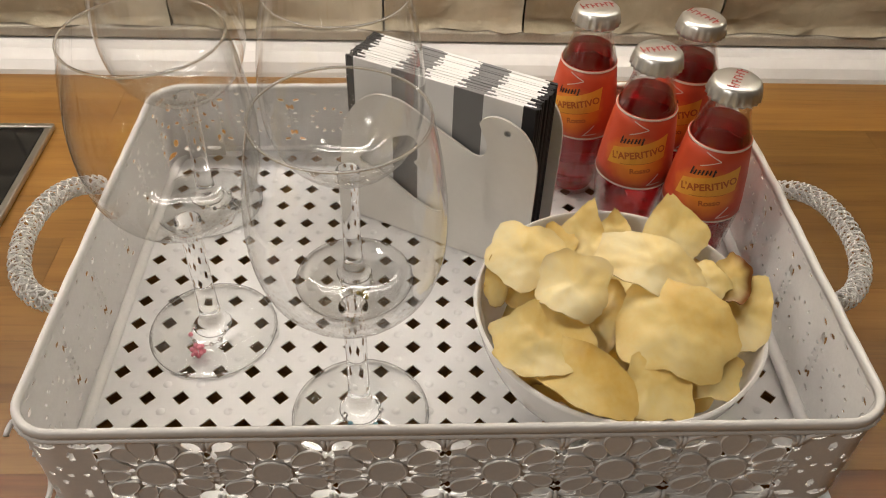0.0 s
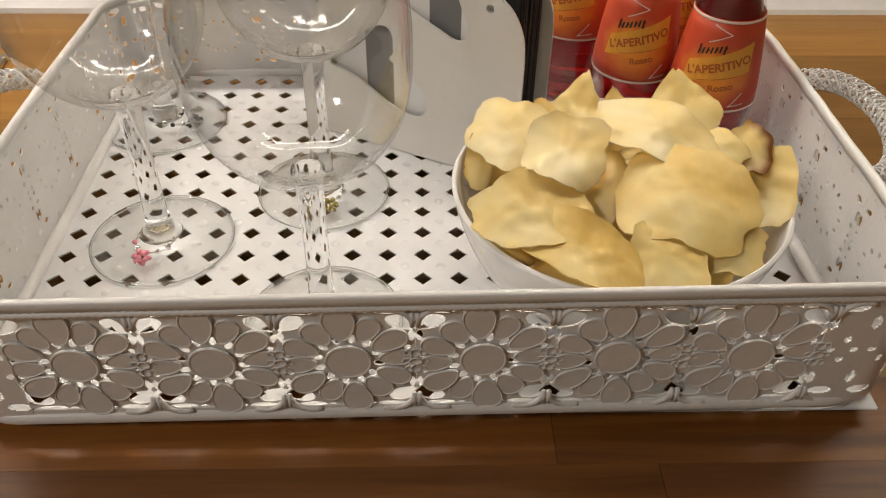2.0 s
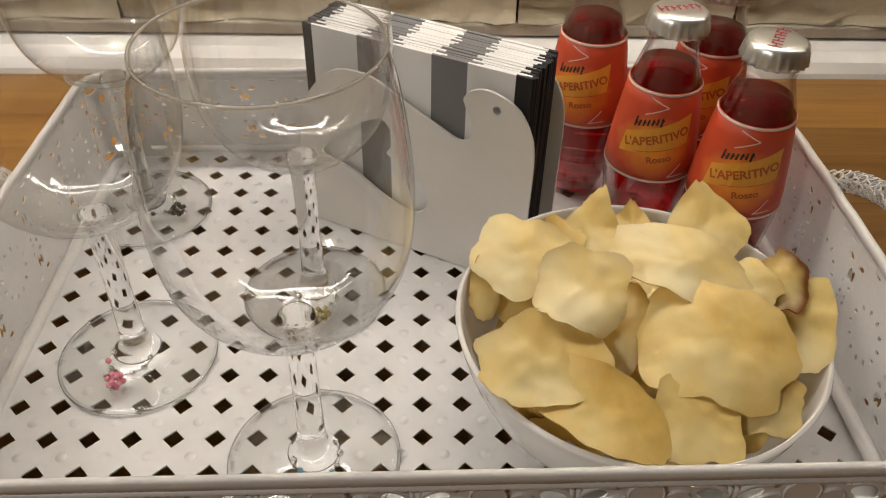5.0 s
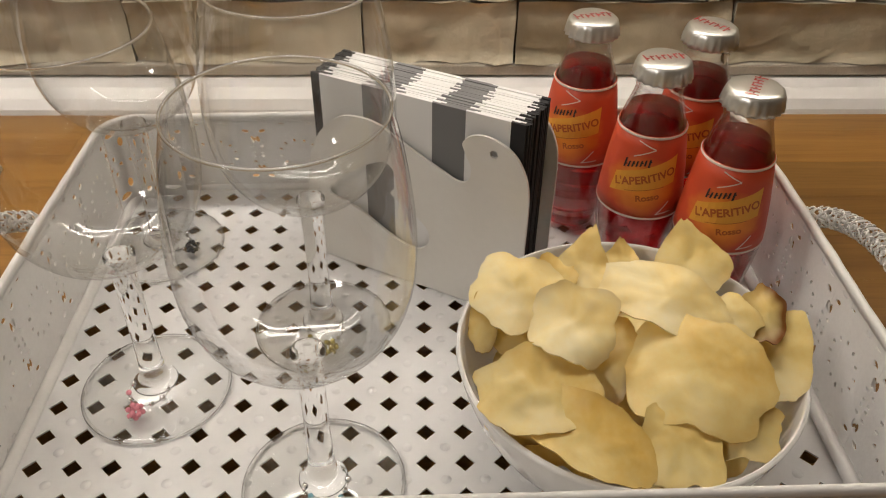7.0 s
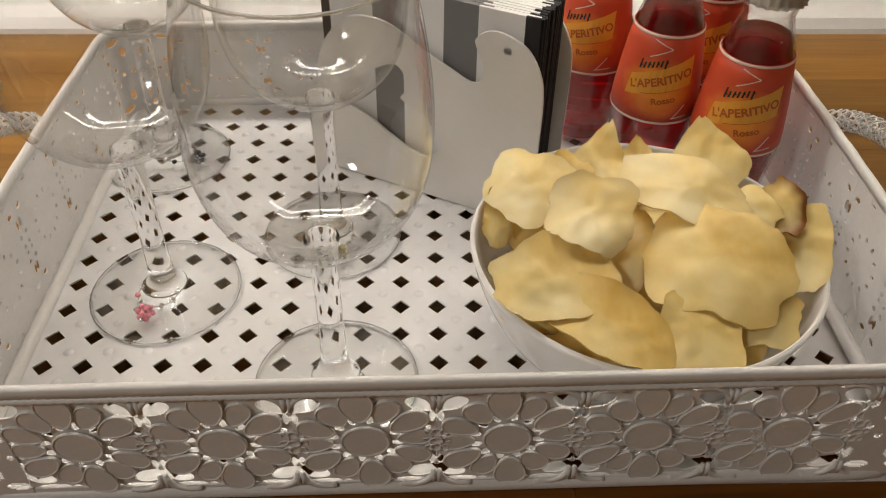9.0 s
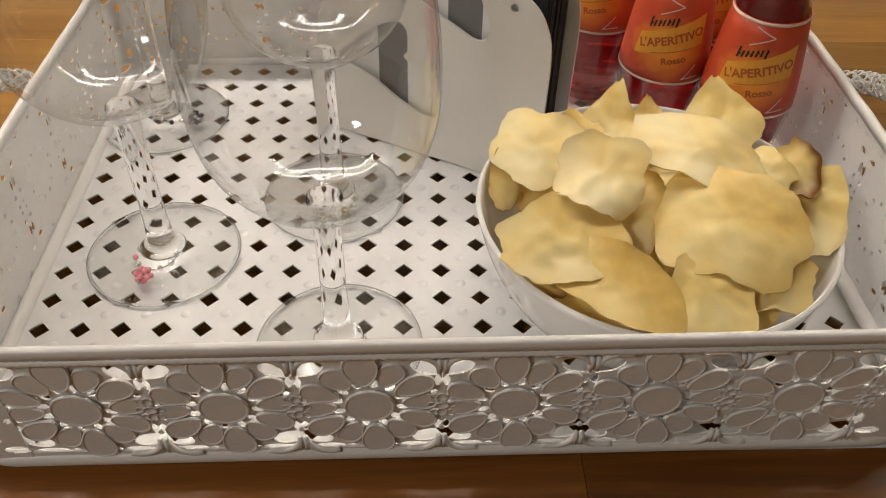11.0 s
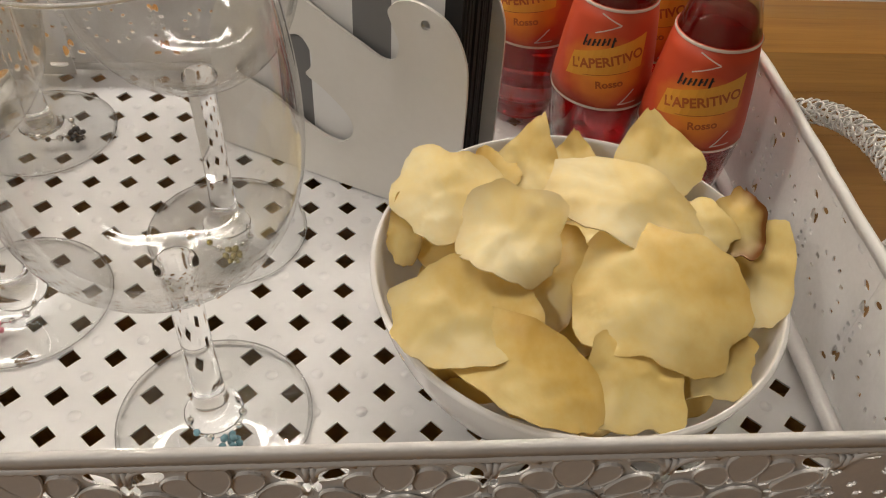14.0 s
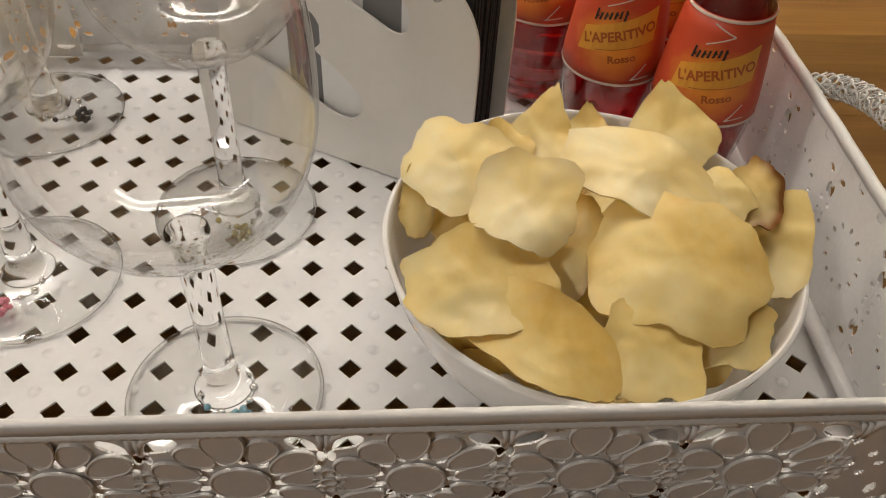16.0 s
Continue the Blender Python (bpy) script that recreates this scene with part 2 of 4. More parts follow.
M = {
    "thin": thin_glass(3.6, 0.95, 0.07), "bottle_glass": thin_glass(3.0, 0.75, 0.05),
    "white": material("white_paint", (0.80, 0.79, 0.78), 0.38, noise_scale=60, noise_amount=0.06, bump=0.12, bump_scale=500),
    "floor": material("white_enamel", (0.75, 0.75, 0.755), 0.24, noise_scale=40, noise_amount=0.04, bump=0.05, bump_scale=130),
    "holder": material("white_metal", (0.78, 0.76, 0.72), 0.42, noise_scale=30, noise_amount=0.03),
    "porcelain": material("porcelain", (0.84, 0.83, 0.82), 0.12),
    # the browner oak also has the shade before the tray put into its colour
    "oak": wood_material("oak", (0.22, 0.095, 0.018), (0.36, 0.185, 0.041)), "heartwood_shade": wood_material("oak_heartwood_shade", (0.11, 0.034, 0.005), (0.36, 0.140, 0.026)), "chip": chip_material(), "napkin": napkin_material(), "stone": stone_material(),
    "label": label_material(),
    "glass": material("clear_glass", (1, 1, 1), 0.0, Transmission_Weight=1.0, IOR=1.47),
    "stem": material("stem_glass", (1, 1, 1), 0.0, Transmission_Weight=1.0, IOR=1.2),
    "liquid": material("red_drink", (0.82, 0.020, 0.028), 0.0, Transmission_Weight=0.9, IOR=1.33),
    "cap": material("cap_metal", (0.74, 0.74, 0.72), 0.33, 0.9, bump=0.05, bump_scale=900),
    "cap_print": material("red_print", (0.42, 0.05, 0.05), 0.5),
    "black_print": material("black_print", (0.02, 0.018, 0.02), 0.5),
    "orange_print": material("orange_print", (0.80, 0.38, 0.045), 0.5),
    "brown_print": material("brown_print", (0.46, 0.11, 0.02), 0.5),
    "line_print": material("pale_line", (0.75, 0.62, 0.55), 0.5),
    "steel": material("brushed_steel", (0.55, 0.54, 0.52), 0.3, 1.0),
    "hob": material("black_glass", (0.012, 0.012, 0.013), 0.08),
    "trim": material("white_plastic", (0.76, 0.75, 0.74), 0.3, noise_scale=20, noise_amount=0.05),
    "grout": material("grey_seal", (0.45, 0.41, 0.34), 0.8, noise_scale=80, noise_amount=0.2),
    "wall": material("plaster", (0.62, 0.56, 0.46), 0.85, noise_scale=8, noise_amount=0.08),
    "silver": material("silver_bead", (0.8, 0.8, 0.8), 0.15, 1.0),
    "pink": material("pink_bead", (0.80, 0.30, 0.36), 0.2), "gold": material("gold_bead", (0.50, 0.42, 0.14), 0.25, 0.6),
    "dark": material("dark_bead", (0.05, 0.05, 0.055), 0.2, 0.3), "blue": material("blue_bead", (0.16, 0.30, 0.36), 0.2),
    "cabinet": material("cabinet_board", (0.7, 0.66, 0.6), 0.5),
}
LED_EMIT = bpy.data.materials.new("led_glow")
LED_EMIT.use_nodes = True
LED_EMIT.node_tree.nodes["Principled BSDF"].inputs["Emission Color"].default_value = (1.0, 0.9, 0.75, 1)
LED_EMIT.node_tree.nodes["Principled BSDF"].inputs["Emission Strength"].default_value = 320.0


# ---- building helpers ----
def mesh_of(name, bm, mat, smooth=True):
    me = bpy.data.meshes.new(name)
    bm.normal_update()
    bm.to_mesh(me)
    bm.free()
    if smooth:
        me.shade_smooth()
    if mat:
        me.materials.append(mat)
    return me


def part(name, bm, mat, parent, label="", smooth=True):
    ob = new(name, mesh_of(name, bm, mat, smooth))
    ob.parent = parent
    return tagged(ob, label) if label else ob


def thing(name, label, category, m=Matrix(), group="", kind=""):
    ob = new(name)
    ob.matrix_basis = m
    return tagged(ob, label, category, group, kind)


def box(bm, x0, x1, y0, y1, z0, z1, bevel=0.0):
    r = bmesh.ops.create_cube(bm, size=1)
    bmesh.ops.transform(bm, matrix=Matrix.LocRotScale(((x0 + x1) / 2, (y0 + y1) / 2, (z0 + z1) / 2), None,
                                                      (x1 - x0, y1 - y0, z1 - z0)), verts=r["verts"])
    if bevel:
        edges = list({e for v in r["verts"] for e in v.link_edges})
        bmesh.ops.bevel(bm, geom=edges, offset=bevel, segments=2, affect="EDGES", profile=0.5)


def spin(bm, profile, seg=48, m=Matrix()):
    """A solid of revolution round z from (radius, height) pairs; radius 0 closes it."""
    rings = []
    for r, z in profile:
        if r < 1e-6:
            rings.append([bm.verts.new(m @ Vector((0, 0, z)))])
        else:
            rings.append([bm.verts.new(m @ Vector((r * math.cos(2 * math.pi * k / seg), r * math.sin(2 * math.pi * k / seg), z)))
                          for k in range(seg)])
    for a, b in zip(rings, rings[1:]):
        for k in range(seg):
            q = (k + 1) % seg
            if len(a) == 1 and len(b) == 1:
                break
            if len(a) == 1:
                bm.faces.new((a[0], b[q], b[k]))
            elif len(b) == 1:
                bm.faces.new((a[k], a[q], b[0]))
            else:
                bm.faces.new((a[k], a[q], b[q], b[k]))


def smooth_profile(points, steps=6):
    """Catmull-Rom through (radius, height) pairs."""
    out = []
    for i in range(len(points) - 1):
        p0, p1, p2, p3 = (Vector(points[max(0, min(len(points) - 1, i + k))]) for k in (-1, 0, 1, 2))
        for s in range(steps):
            t = s / steps
            v = 0.5 * (2 * p1 + (p2 - p0) * t + (2 * p0 - 5 * p1 + 4 * p2 - p3) * t * t + (3 * p1 - p0 - 3 * p2 + p3) * t ** 3)
            out.append((max(v.x, 0.0), v.y))
    out.append(tuple(points[-1]))
    return out


def tube(bm, path, radius, seg=8, closed=False):
    """A round tube along a list of points."""
    n = len(path)
    rings = []
    side = None
    for i, p in enumerate(path):
        a = path[(i - 1) % n] if closed or i else path[i]
        b = path[(i + 1) % n] if closed or i < n - 1 else path[i]
        d = (Vector(b) - Vector(a)).normalized()
        if side is None:
            side = d.orthogonal().normalized()
        side = (side - d * side.dot(d)).normalized()
        up = d.cross(side)
        rings.append([bm.verts.new(Vector(p) + radius * (math.cos(2 * math.pi * k / seg) * side + math.sin(2 * math.pi * k / seg) * up))
                      for k in range(seg)])
    pairs = list(zip(rings, rings[1:])) + ([(rings[-1], rings[0])] if closed else [])
    for a, b in pairs:
        for k in range(seg):
            q = (k + 1) % seg
            bm.faces.new((a[k], a[q], b[q], b[k]))
    if not closed:
        bm.faces.new(rings[0][::-1])
        bm.faces.new(rings[-1])


def plate(bm, outer, holes, depth):
    """A flat plate in x and z from an outline with holes, depth thick towards +y."""
    edges = []
    loops = [outer] + list(holes)
    rings = []
    for loop in loops:
        vs = [bm.verts.new((x, 0, z)) for x, z in loop]
        rings.append(vs)
        edges += [bm.edges.new((vs[i], vs[(i + 1) % len(vs)])) for i in range(len(vs))]
    faces = bmesh.ops.triangle_fill(bm, edges=edges, use_beauty=True)["geom"]
    faces = [f for f in faces if isinstance(f, bmesh.types.BMFace)]
    ext = bmesh.ops.extrude_face_region(bm, geom=faces)
    bmesh.ops.translate(bm, vec=(0, depth, 0), verts=[v for v in ext["geom"] if isinstance(v, bmesh.types.BMVert)])
    bmesh.ops.recalc_face_normals(bm, faces=bm.faces)


def curve_points(points, closed=True, steps=6):
    out = []
    n = len(points)
    for i in range(n if closed else n - 1):
        idx = [(i + k) % n if closed else max(0, min(n - 1, i + k)) for k in (-1, 0, 1, 2)]
        p0, p1, p2, p3 = (Vector(points[k]) for k in idx)
        for s in range(steps):
            t = s / steps
            v = 0.5 * (2 * p1 + (p2 - p0) * t + (2 * p0 - 5 * p1 + 4 * p2 - p3) * t * t + (3 * p1 - p0 - 3 * p2 + p3) * t ** 3)
            out.append(tuple(v))
    if not closed:
        out.append(tuple(points[-1]))
    return out


# ---- kitchen shell ----
def shell_box(name, label, x0, x1, y0, y1, z0, z1, mat, category="wall"):
    bm = bmesh.new()
    box(bm, x0, x1, y0, y1, z0, z1)
    ob = new(name, mesh_of(name, bm, mat, False))
    return tagged(ob, label, category, kind="structure")


shell_box("wall_south", "plain plastered kitchen wall behind the camera", -2.2, 2.2, -2.3, -2.2, -0.912, 1.6, M["wall"])
shell_box("wall_west", "plain plastered kitchen side wall", -2.3, -2.2, -2.3, 0.475, -0.912, 1.6, M["wall"])
shell_box("wall_east", "plain plastered kitchen side wall", 2.2, 2.3, -2.3, 0.475, -0.912, 1.6, M["wall"])
shell_box("floor", "plain kitchen floor below the worktop", -2.3, 2.3, -2.3, 0.475, -1.0, -0.912, M["wall"], "floor")
shell_box("ceiling", "plain white kitchen ceiling", -2.3, 2.3, -2.3, 0.475, 1.6, 1.7, M["wall"], "ceiling")
wall_north = shell_box("wall_north", "kitchen wall clad in split beige natural stone", -2.2, 2.2, 0.379, 0.475, -0.912, 1.6, M["grout"])

# wall cabinet above the worktop that carries the strip light
cabinet = thing("wall_cabinet", "plain wall cabinet above the worktop", "cabinet", pose(0, 0, 0))
bm = bmesh.new()
box(bm, -1.2, 1.2, 0.04, 0.365, 0.57, 1.25, 0.002)
part("body", bm, M["cabinet"], cabinet, smooth=False)
strip = thing("strip_light", "aluminium strip of small warm lamps under the cabinet", "lamp", pose(0, 0, 0))
bm = bmesh.new()
box(bm, -0.8, 0.8, 0.258, 0.282, 0.560, 0.5698, 0.001)
part("profile", bm, M["steel"], strip, smooth=False)
bm = bmesh.new()
for k in range(64):
    box(bm, -0.8 + 0.025 * k + 0.010, -0.8 + 0.025 * k + 0.016, 0.267, 0.273, 0.5585, 0.5597)
part("lamp_chips", bm, LED_EMIT, strip, "glowing warm white lamp chips", smooth=False)


# ---- worktop ----
worktop = thing("worktop", "oiled oak block worktop of glued staves", "worktop", kind="structure")
bm = bmesh.new()
box(bm, -1.6, 1.6, -0.62, 0.376, COUNTER - 0.04, COUNTER - 0.003)
part("core", bm, M["oak"], worktop, smooth=False)
rng = random.Random(5)
HEART_SHADE = (11, 12)
for row in range(23):
    y0 = -0.62 + 0.0445 * row
    x = -1.6 + rng.uniform(-0.3, 0)
    while x < 1.6:
        length = rng.uniform(0.28, 0.52)
        a, b = max(x, -1.6), min(x + length, 1.6)
        if b - a > 0.02 and y0 + 0.0445 < 0.386:
            bm = bmesh.new()
            box(bm, -(b - a) / 2 + 0.0001, (b - a) / 2 - 0.0001, -0.02222, 0.02222, -0.004, 0.0, 0.00012)
            brown = row in HEART_SHADE and (a + b) / 2 < 0.8      # rows of darker heartwood, also coloured for the shade in front of the tray
            stave = part("stave", bm, M["heartwood_shade" if brown else "oak"], worktop, smooth=False)
            stave.location = ((a + b) / 2, y0 + 0.02225, COUNTER)
        x += length

# white rounded edge strip between worktop and wall, a grey seal above it
bm = bmesh.new()
prof = [(0.341, COUNTER), (0.342, -0.004), (0.347, 0.003), (0.355, 0.009), (0.364, 0.0125), (0.377, 0.014), (0.377, COUNTER)]
ends = [[bm.verts.new((x, y, z)) for y, z in prof] for x in (-1.6, 1.6)]
for k in range(len(prof)):
    q = (k + 1) % len(prof)
    bm.faces.new((ends[0][k], ends[0][q], ends[1][q], ends[1][k]))
bm.faces.new(ends[0][::-1])
bm.faces.new(ends[1])
bmesh.ops.recalc_face_normals(bm, faces=bm.faces)
tagged(new("trim", mesh_of("trim", bm, M["trim"], False)), "white plastic edge strip along the back of the worktop", "trim", kind="structure")
bm = bmesh.new()
box(bm, -1.6, 1.6, 0.364, 0.378, 0.0142, 0.0245, 0.002)
tagged(new("baseboard", mesh_of("baseboard", bm, M["grout"], False)), "grey mortar seal under the stone cladding", "trim", kind="structure")

# split stones on the wall
rng = random.Random(11)
for row in range(6):
    x = -0.9 + rng.uniform(-0.1, 0)
    z0 = 0.025 + 0.052 * row
    while x < 0.9:
        length = rng.uniform(0.09, 0.24)
        bm = bmesh.new()
        nx, nz = 8, 4
        grid = [[bm.verts.new((length * (i / nx - 0.5) * 0.994,
                               -0.010 - 0.009 * noise.noise(Vector((x * 3 + i * 0.5, row * 5.1, j * 0.6))) + (0.002 if i in (0, nx) or j in (0, nz) else 0),
                               0.0505 * j / nz + 0.0015 * noise.noise(Vector((x * 9 + i, row, j)))))
                 for i in range(nx + 1)] for j in range(nz + 1)]
        back = [[bm.verts.new((v.co.x, 0.006, v.co.z)) for v in (r[0], r[-1])] for r in (grid[0], grid[-1])]
        for j in range(nz):
            for i in range(nx):
                bm.faces.new((grid[j][i], grid[j][i + 1], grid[j + 1][i + 1], grid[j + 1][i]))
        bm.faces.new([back[1][0], back[1][1]] + grid[nz][::-1])
        bm.faces.new([back[0][1], back[0][0]] + grid[0])
        bm.faces.new([back[0][0], back[1][0]] + [grid[j][0] for j in range(nz, -1, -1)])
        bm.faces.new([back[1][1], back[0][1]] + [grid[j][nx] for j in range(nz + 1)])
        st = part("stone", bm, M["stone"], wall_north)
        st.location = (x + length / 2, 0.3735, z0)
        x += length + 0.0008

# ---- hob ----
hob = thing("hob", "black glass hob with a steel edge set in the worktop", "hob", pose(-0.572, -0.004, COUNTER))
bm = bmesh.new()
box(bm, -0.27, 0.27, -0.26, 0.26, 0.0005, 0.0045, 0.001)
part("glass_top", bm, M["hob"], hob, smooth=False)
bm = bmesh.new()
for x0, x1, y0, y1 in ((-0.276, 0.276, 0.2605, 0.266), (-0.276, 0.276, -0.266, -0.2605), (0.2705, 0.276, -0.2603, 0.2603), (-0.276, -0.2705, -0.2603, 0.2603)):
    box(bm, x0, x1, y0, y1, 0.0005, 0.0055, 0.0012)
part("edge_frame", bm, M["steel"], hob, "brushed steel frame", smooth=False)
for k in range(2):
    bm = bmesh.new()
    box(bm, 0.16, 0.245, 0.232 - 0.008 * k, 0.235 - 0.008 * k, 0.0047, 0.0052)
    part("marking", bm, M["trim"], hob, "white printed line", smooth=False)

# ---- tray ----
TX, YF, YB = 0.1935, -0.0670, 0.2120     # half width and front and back of the rim
TILT = 0.018      # the sides are bent: lower at one end
RIM_F, RIM_B = 0.0690, 0.0660          # height of the rim in front and behind
tray = thing("serving_tray", "white painted metal tray with pierced flower sides on the worktop", "tray")
# floor plate with square holes set on their corners
bm = bmesh.new()
H = 0.0047
cols, rows = range(-10, 11), range(-3, 13)
thick = 0.0009
corner, dia = {}, {}
for zi, z in enumerate((0.0, -thick)):
    for i in range(-10, 12):
        for j in range(-3, 14):
            corner[i, j, zi] = bm.verts.new(((i - 0.5) * PX, (j - 0.5) * PY, z))
    for i in cols:
        for j in rows:
            cx, cy = i * PX, j * PY
            dia[i, j, zi] = [bm.verts.new((cx + a * H, cy + b * H, z)) for a, b in ((0, -1), (1, 0), (0, 1), (-1, 0))]
for i in cols:
    for j in rows:
        for zi in (0, 1):
            c = [corner[i, j, zi], corner[i + 1, j, zi], corner[i + 1, j + 1, zi], corner[i, j + 1, zi]]
            d = dia[i, j, zi]
            for k in range(4):
                f1 = (c[k], c[(k + 1) % 4], d[k])
                f2 = (c[(k + 1) % 4], d[(k + 1) % 4], d[k])
                for f in (f1, f2):
                    bm.faces.new(f if zi == 0 else f[::-1])
        a, b = dia[i, j, 0], dia[i, j, 1]
        for k in range(4):
            q = (k + 1) % 4
            bm.faces.new((a[k], a[q], b[q], b[k]))
# low embossed dots between the holes
for i in range(-9, 11):
    for j in range(-2, 13):
        cx, cy = (i - 0.5) * PX, (j - 0.5) * PY
        base = [bm.verts.new((cx + 0.0026 * math.cos(0.785 * k), cy + 0.0026 * math.sin(0.785 * k), 0.00003)) for k in range(8)]
        mid = [bm.verts.new((cx + 0.0014 * math.cos(0.785 * k), cy + 0.0014 * math.sin(0.785 * k), 0.0005)) for k in range(8)]
        top = bm.verts.new((cx, cy, 0.0007))
        for k in range(8):
            q = (k + 1) % 8
            bm.faces.new((base[k], base[q], mid[q], mid[k])).smooth = True
            bm.faces.new((mid[k], mid[q], top)).smooth = True
# plain margin round the pierced field
x0, x1, y0, y1 = -10.5 * PX, 10.5 * PX, -3.5 * PY, 12.5 * PY
mx0, mx1, my0, my1 = -0.1925, 0.1925, -0.0655, 0.2285
for q in (((mx0, my0), (mx1, my0), (x1, y0), (x0, y0)), ((mx1, my0), (mx1, my1), (x1, y1), (x1, y0)),
          ((mx1, my1), (mx0, my1), (x0, y1), (x1, y1)), ((mx0, my1), (mx0, my0), (x0, y0), (x0, y1))):
    bm.faces.new([bm.verts.new((x, y, 0)) for x, y in q])
    bm.faces.new([bm.verts.new((x, y, -thick)) for x, y in q][::-1])
part("floor_plate", bm, M["floor"], tray, "white enamelled sheet with rows of diamond holes", smooth=False)


def rounded_rect(x0, x1, y0, y1, r, seg=8):
    out = []
    for cx, cy, a0 in ((x1 - r, y0 + r, -90), (x1 - r, y1 - r, 0), (x0 + r, y1 - r, 90), (x0 + r, y0 + r, 180)):
        out += [(cx + r * math.cos(radians(a0 + 90 * k / seg)), cy + r * math.sin(radians(a0 + 90 * k / seg))) for k in range(seg + 1)]
    return out


def rim_z(x, y):
    return RIM_F + (RIM_B - RIM_F) * max(0.0, (y - 0.10) / (YB - 0.10)) + TILT * x


def fine(path, step=0.004):
    out = []
    for i, p in enumerate(path):
        a, b = Vector(p), Vector(path[(i + 1) % len(path)])
        n = max(1, int((b - a).length / step))
        out += [tuple(a.lerp(b, k / n)) for k in range(n)]
    return out


# rim: a flattened band with a corded lower edge
bm = bmesh.new()
loop = fine(rounded_rect(-TX, TX, YF, YB, 0.020))
sec = [(-0.0016, -0.0030), (-0.0018, 0.0004), (-0.0012, 0.0014), (0.0, 0.0018), (0.0012, 0.0014), (0.0019, 0.0003), (0.0018, -0.0030)]
rings = []
for i, (x, y) in enumerate(loop):
    a, b = loop[i - 1], loop[(i + 1) % len(loop)]
    d = Vector((b[0] - a[0], b[1] - a[1], 0)).normalized()
    out = Vector((d.y, -d.x, 0))
    w = 0.0003 * noise.noise(Vector((x * 60, y * 60, 0)))
    rings.append([bm.verts.new(Vector((x, y, rim_z(x, y))) + out * (o + w) + Vector((0, 0, u + w))) for o, u in sec])
for i in range(len(rings)):
    a, b = rings[i], rings[(i + 1) % len(rings)]
    for k in range(len(sec)):
        q = (k + 1) % len(sec)
        bm.faces.new((a[k], b[k], b[q], a[q]))
bmesh.ops.recalc_face_normals(bm, faces=bm.faces)
part("rim", bm, M["white"], tray, "thick white painted rim")
bm = bmesh.new()
cord = [(x, y, rim_z(x, y) - 0.0045) for x, y in fine(rounded_rect(-TX - 0.0012, TX + 0.0012, YF - 0.0012, YB + 0.0012, 0.0205), 0.0016)]
cord = [(x * (1 + 0.0022 * (-1) ** i), y, z + 0.0004 * (-1) ** i) for i, (x, y, z) in enumerate(cord)]
tube(bm, cord, 0.0015, 6, True)
part("cord", bm, M["white"], tray, "corded moulding below the rim")
# bottom rail
bm = bmesh.new()
tube(bm, [(x, y, 0.0035 + TILT * x) for x, y in fine(rounded_rect(-0.1900, 0.1900, -0.0655, 0.2275, 0.024), 0.01)], 0.0034, 8, True)
part("bottom_rail", bm, M["white"], tray)
for x in (-0.182, 0.182):
    for y in (-0.055, 0.216):
        bm = bmesh.new()
        spin(bm, smooth_profile([(0, -0.0079), (0.005, -0.0074), (0.0066, -0.005), (0.006, -0.002), (0, -0.001)], 3), 16, Matrix.Translation((x, y, 0)))
        part("foot", bm, M["white"], tray, "small white ball foot")


def petal(bm, cx, cz, a, b, turn, lift=0.0, seg=18, leaf=0.0):
    """A pressed oval with a raised edge, in x and z, facing -y."""
    ca, sa = math.cos(turn), math.sin(turn)
    rings = []
    for s, y in ((1.0, 0.0), (1.0, -0.0008), (0.97, -0.0011), (0.93, -0.0011), (0.88, -0.0008)):
        rings.append([bm.verts.new((cx + s * (a * math.cos(t) * ca - b * (1 + leaf * math.cos(t)) * math.sin(t) * sa), y - lift, cz + s * (a * math.cos(t) * sa + b * (1 + leaf * math.cos(t)) * math.sin(t) * ca)))
                      for t in (2 * math.pi * k / seg for k in range(seg))])
    for p, q in zip(rings, rings[1:]):
        for k in range(seg):
            n = (k + 1) % seg
            bm.faces.new((p[k], p[n], q[n], q[k]))
    bm.faces.new(rings[-1])
    bm.faces.new(rings[0][::-1])


def oval(cx, cz, a, b, turn=0.0, seg=10):
    return [(cx + a * math.cos(t) * math.cos(turn) - b * math.sin(t) * math.sin(turn), cz + a * math.cos(t) * math.sin(turn) + b * math.sin(t) * math.cos(turn))
            for t in (2 * math.pi * k / seg for k in range(seg))]


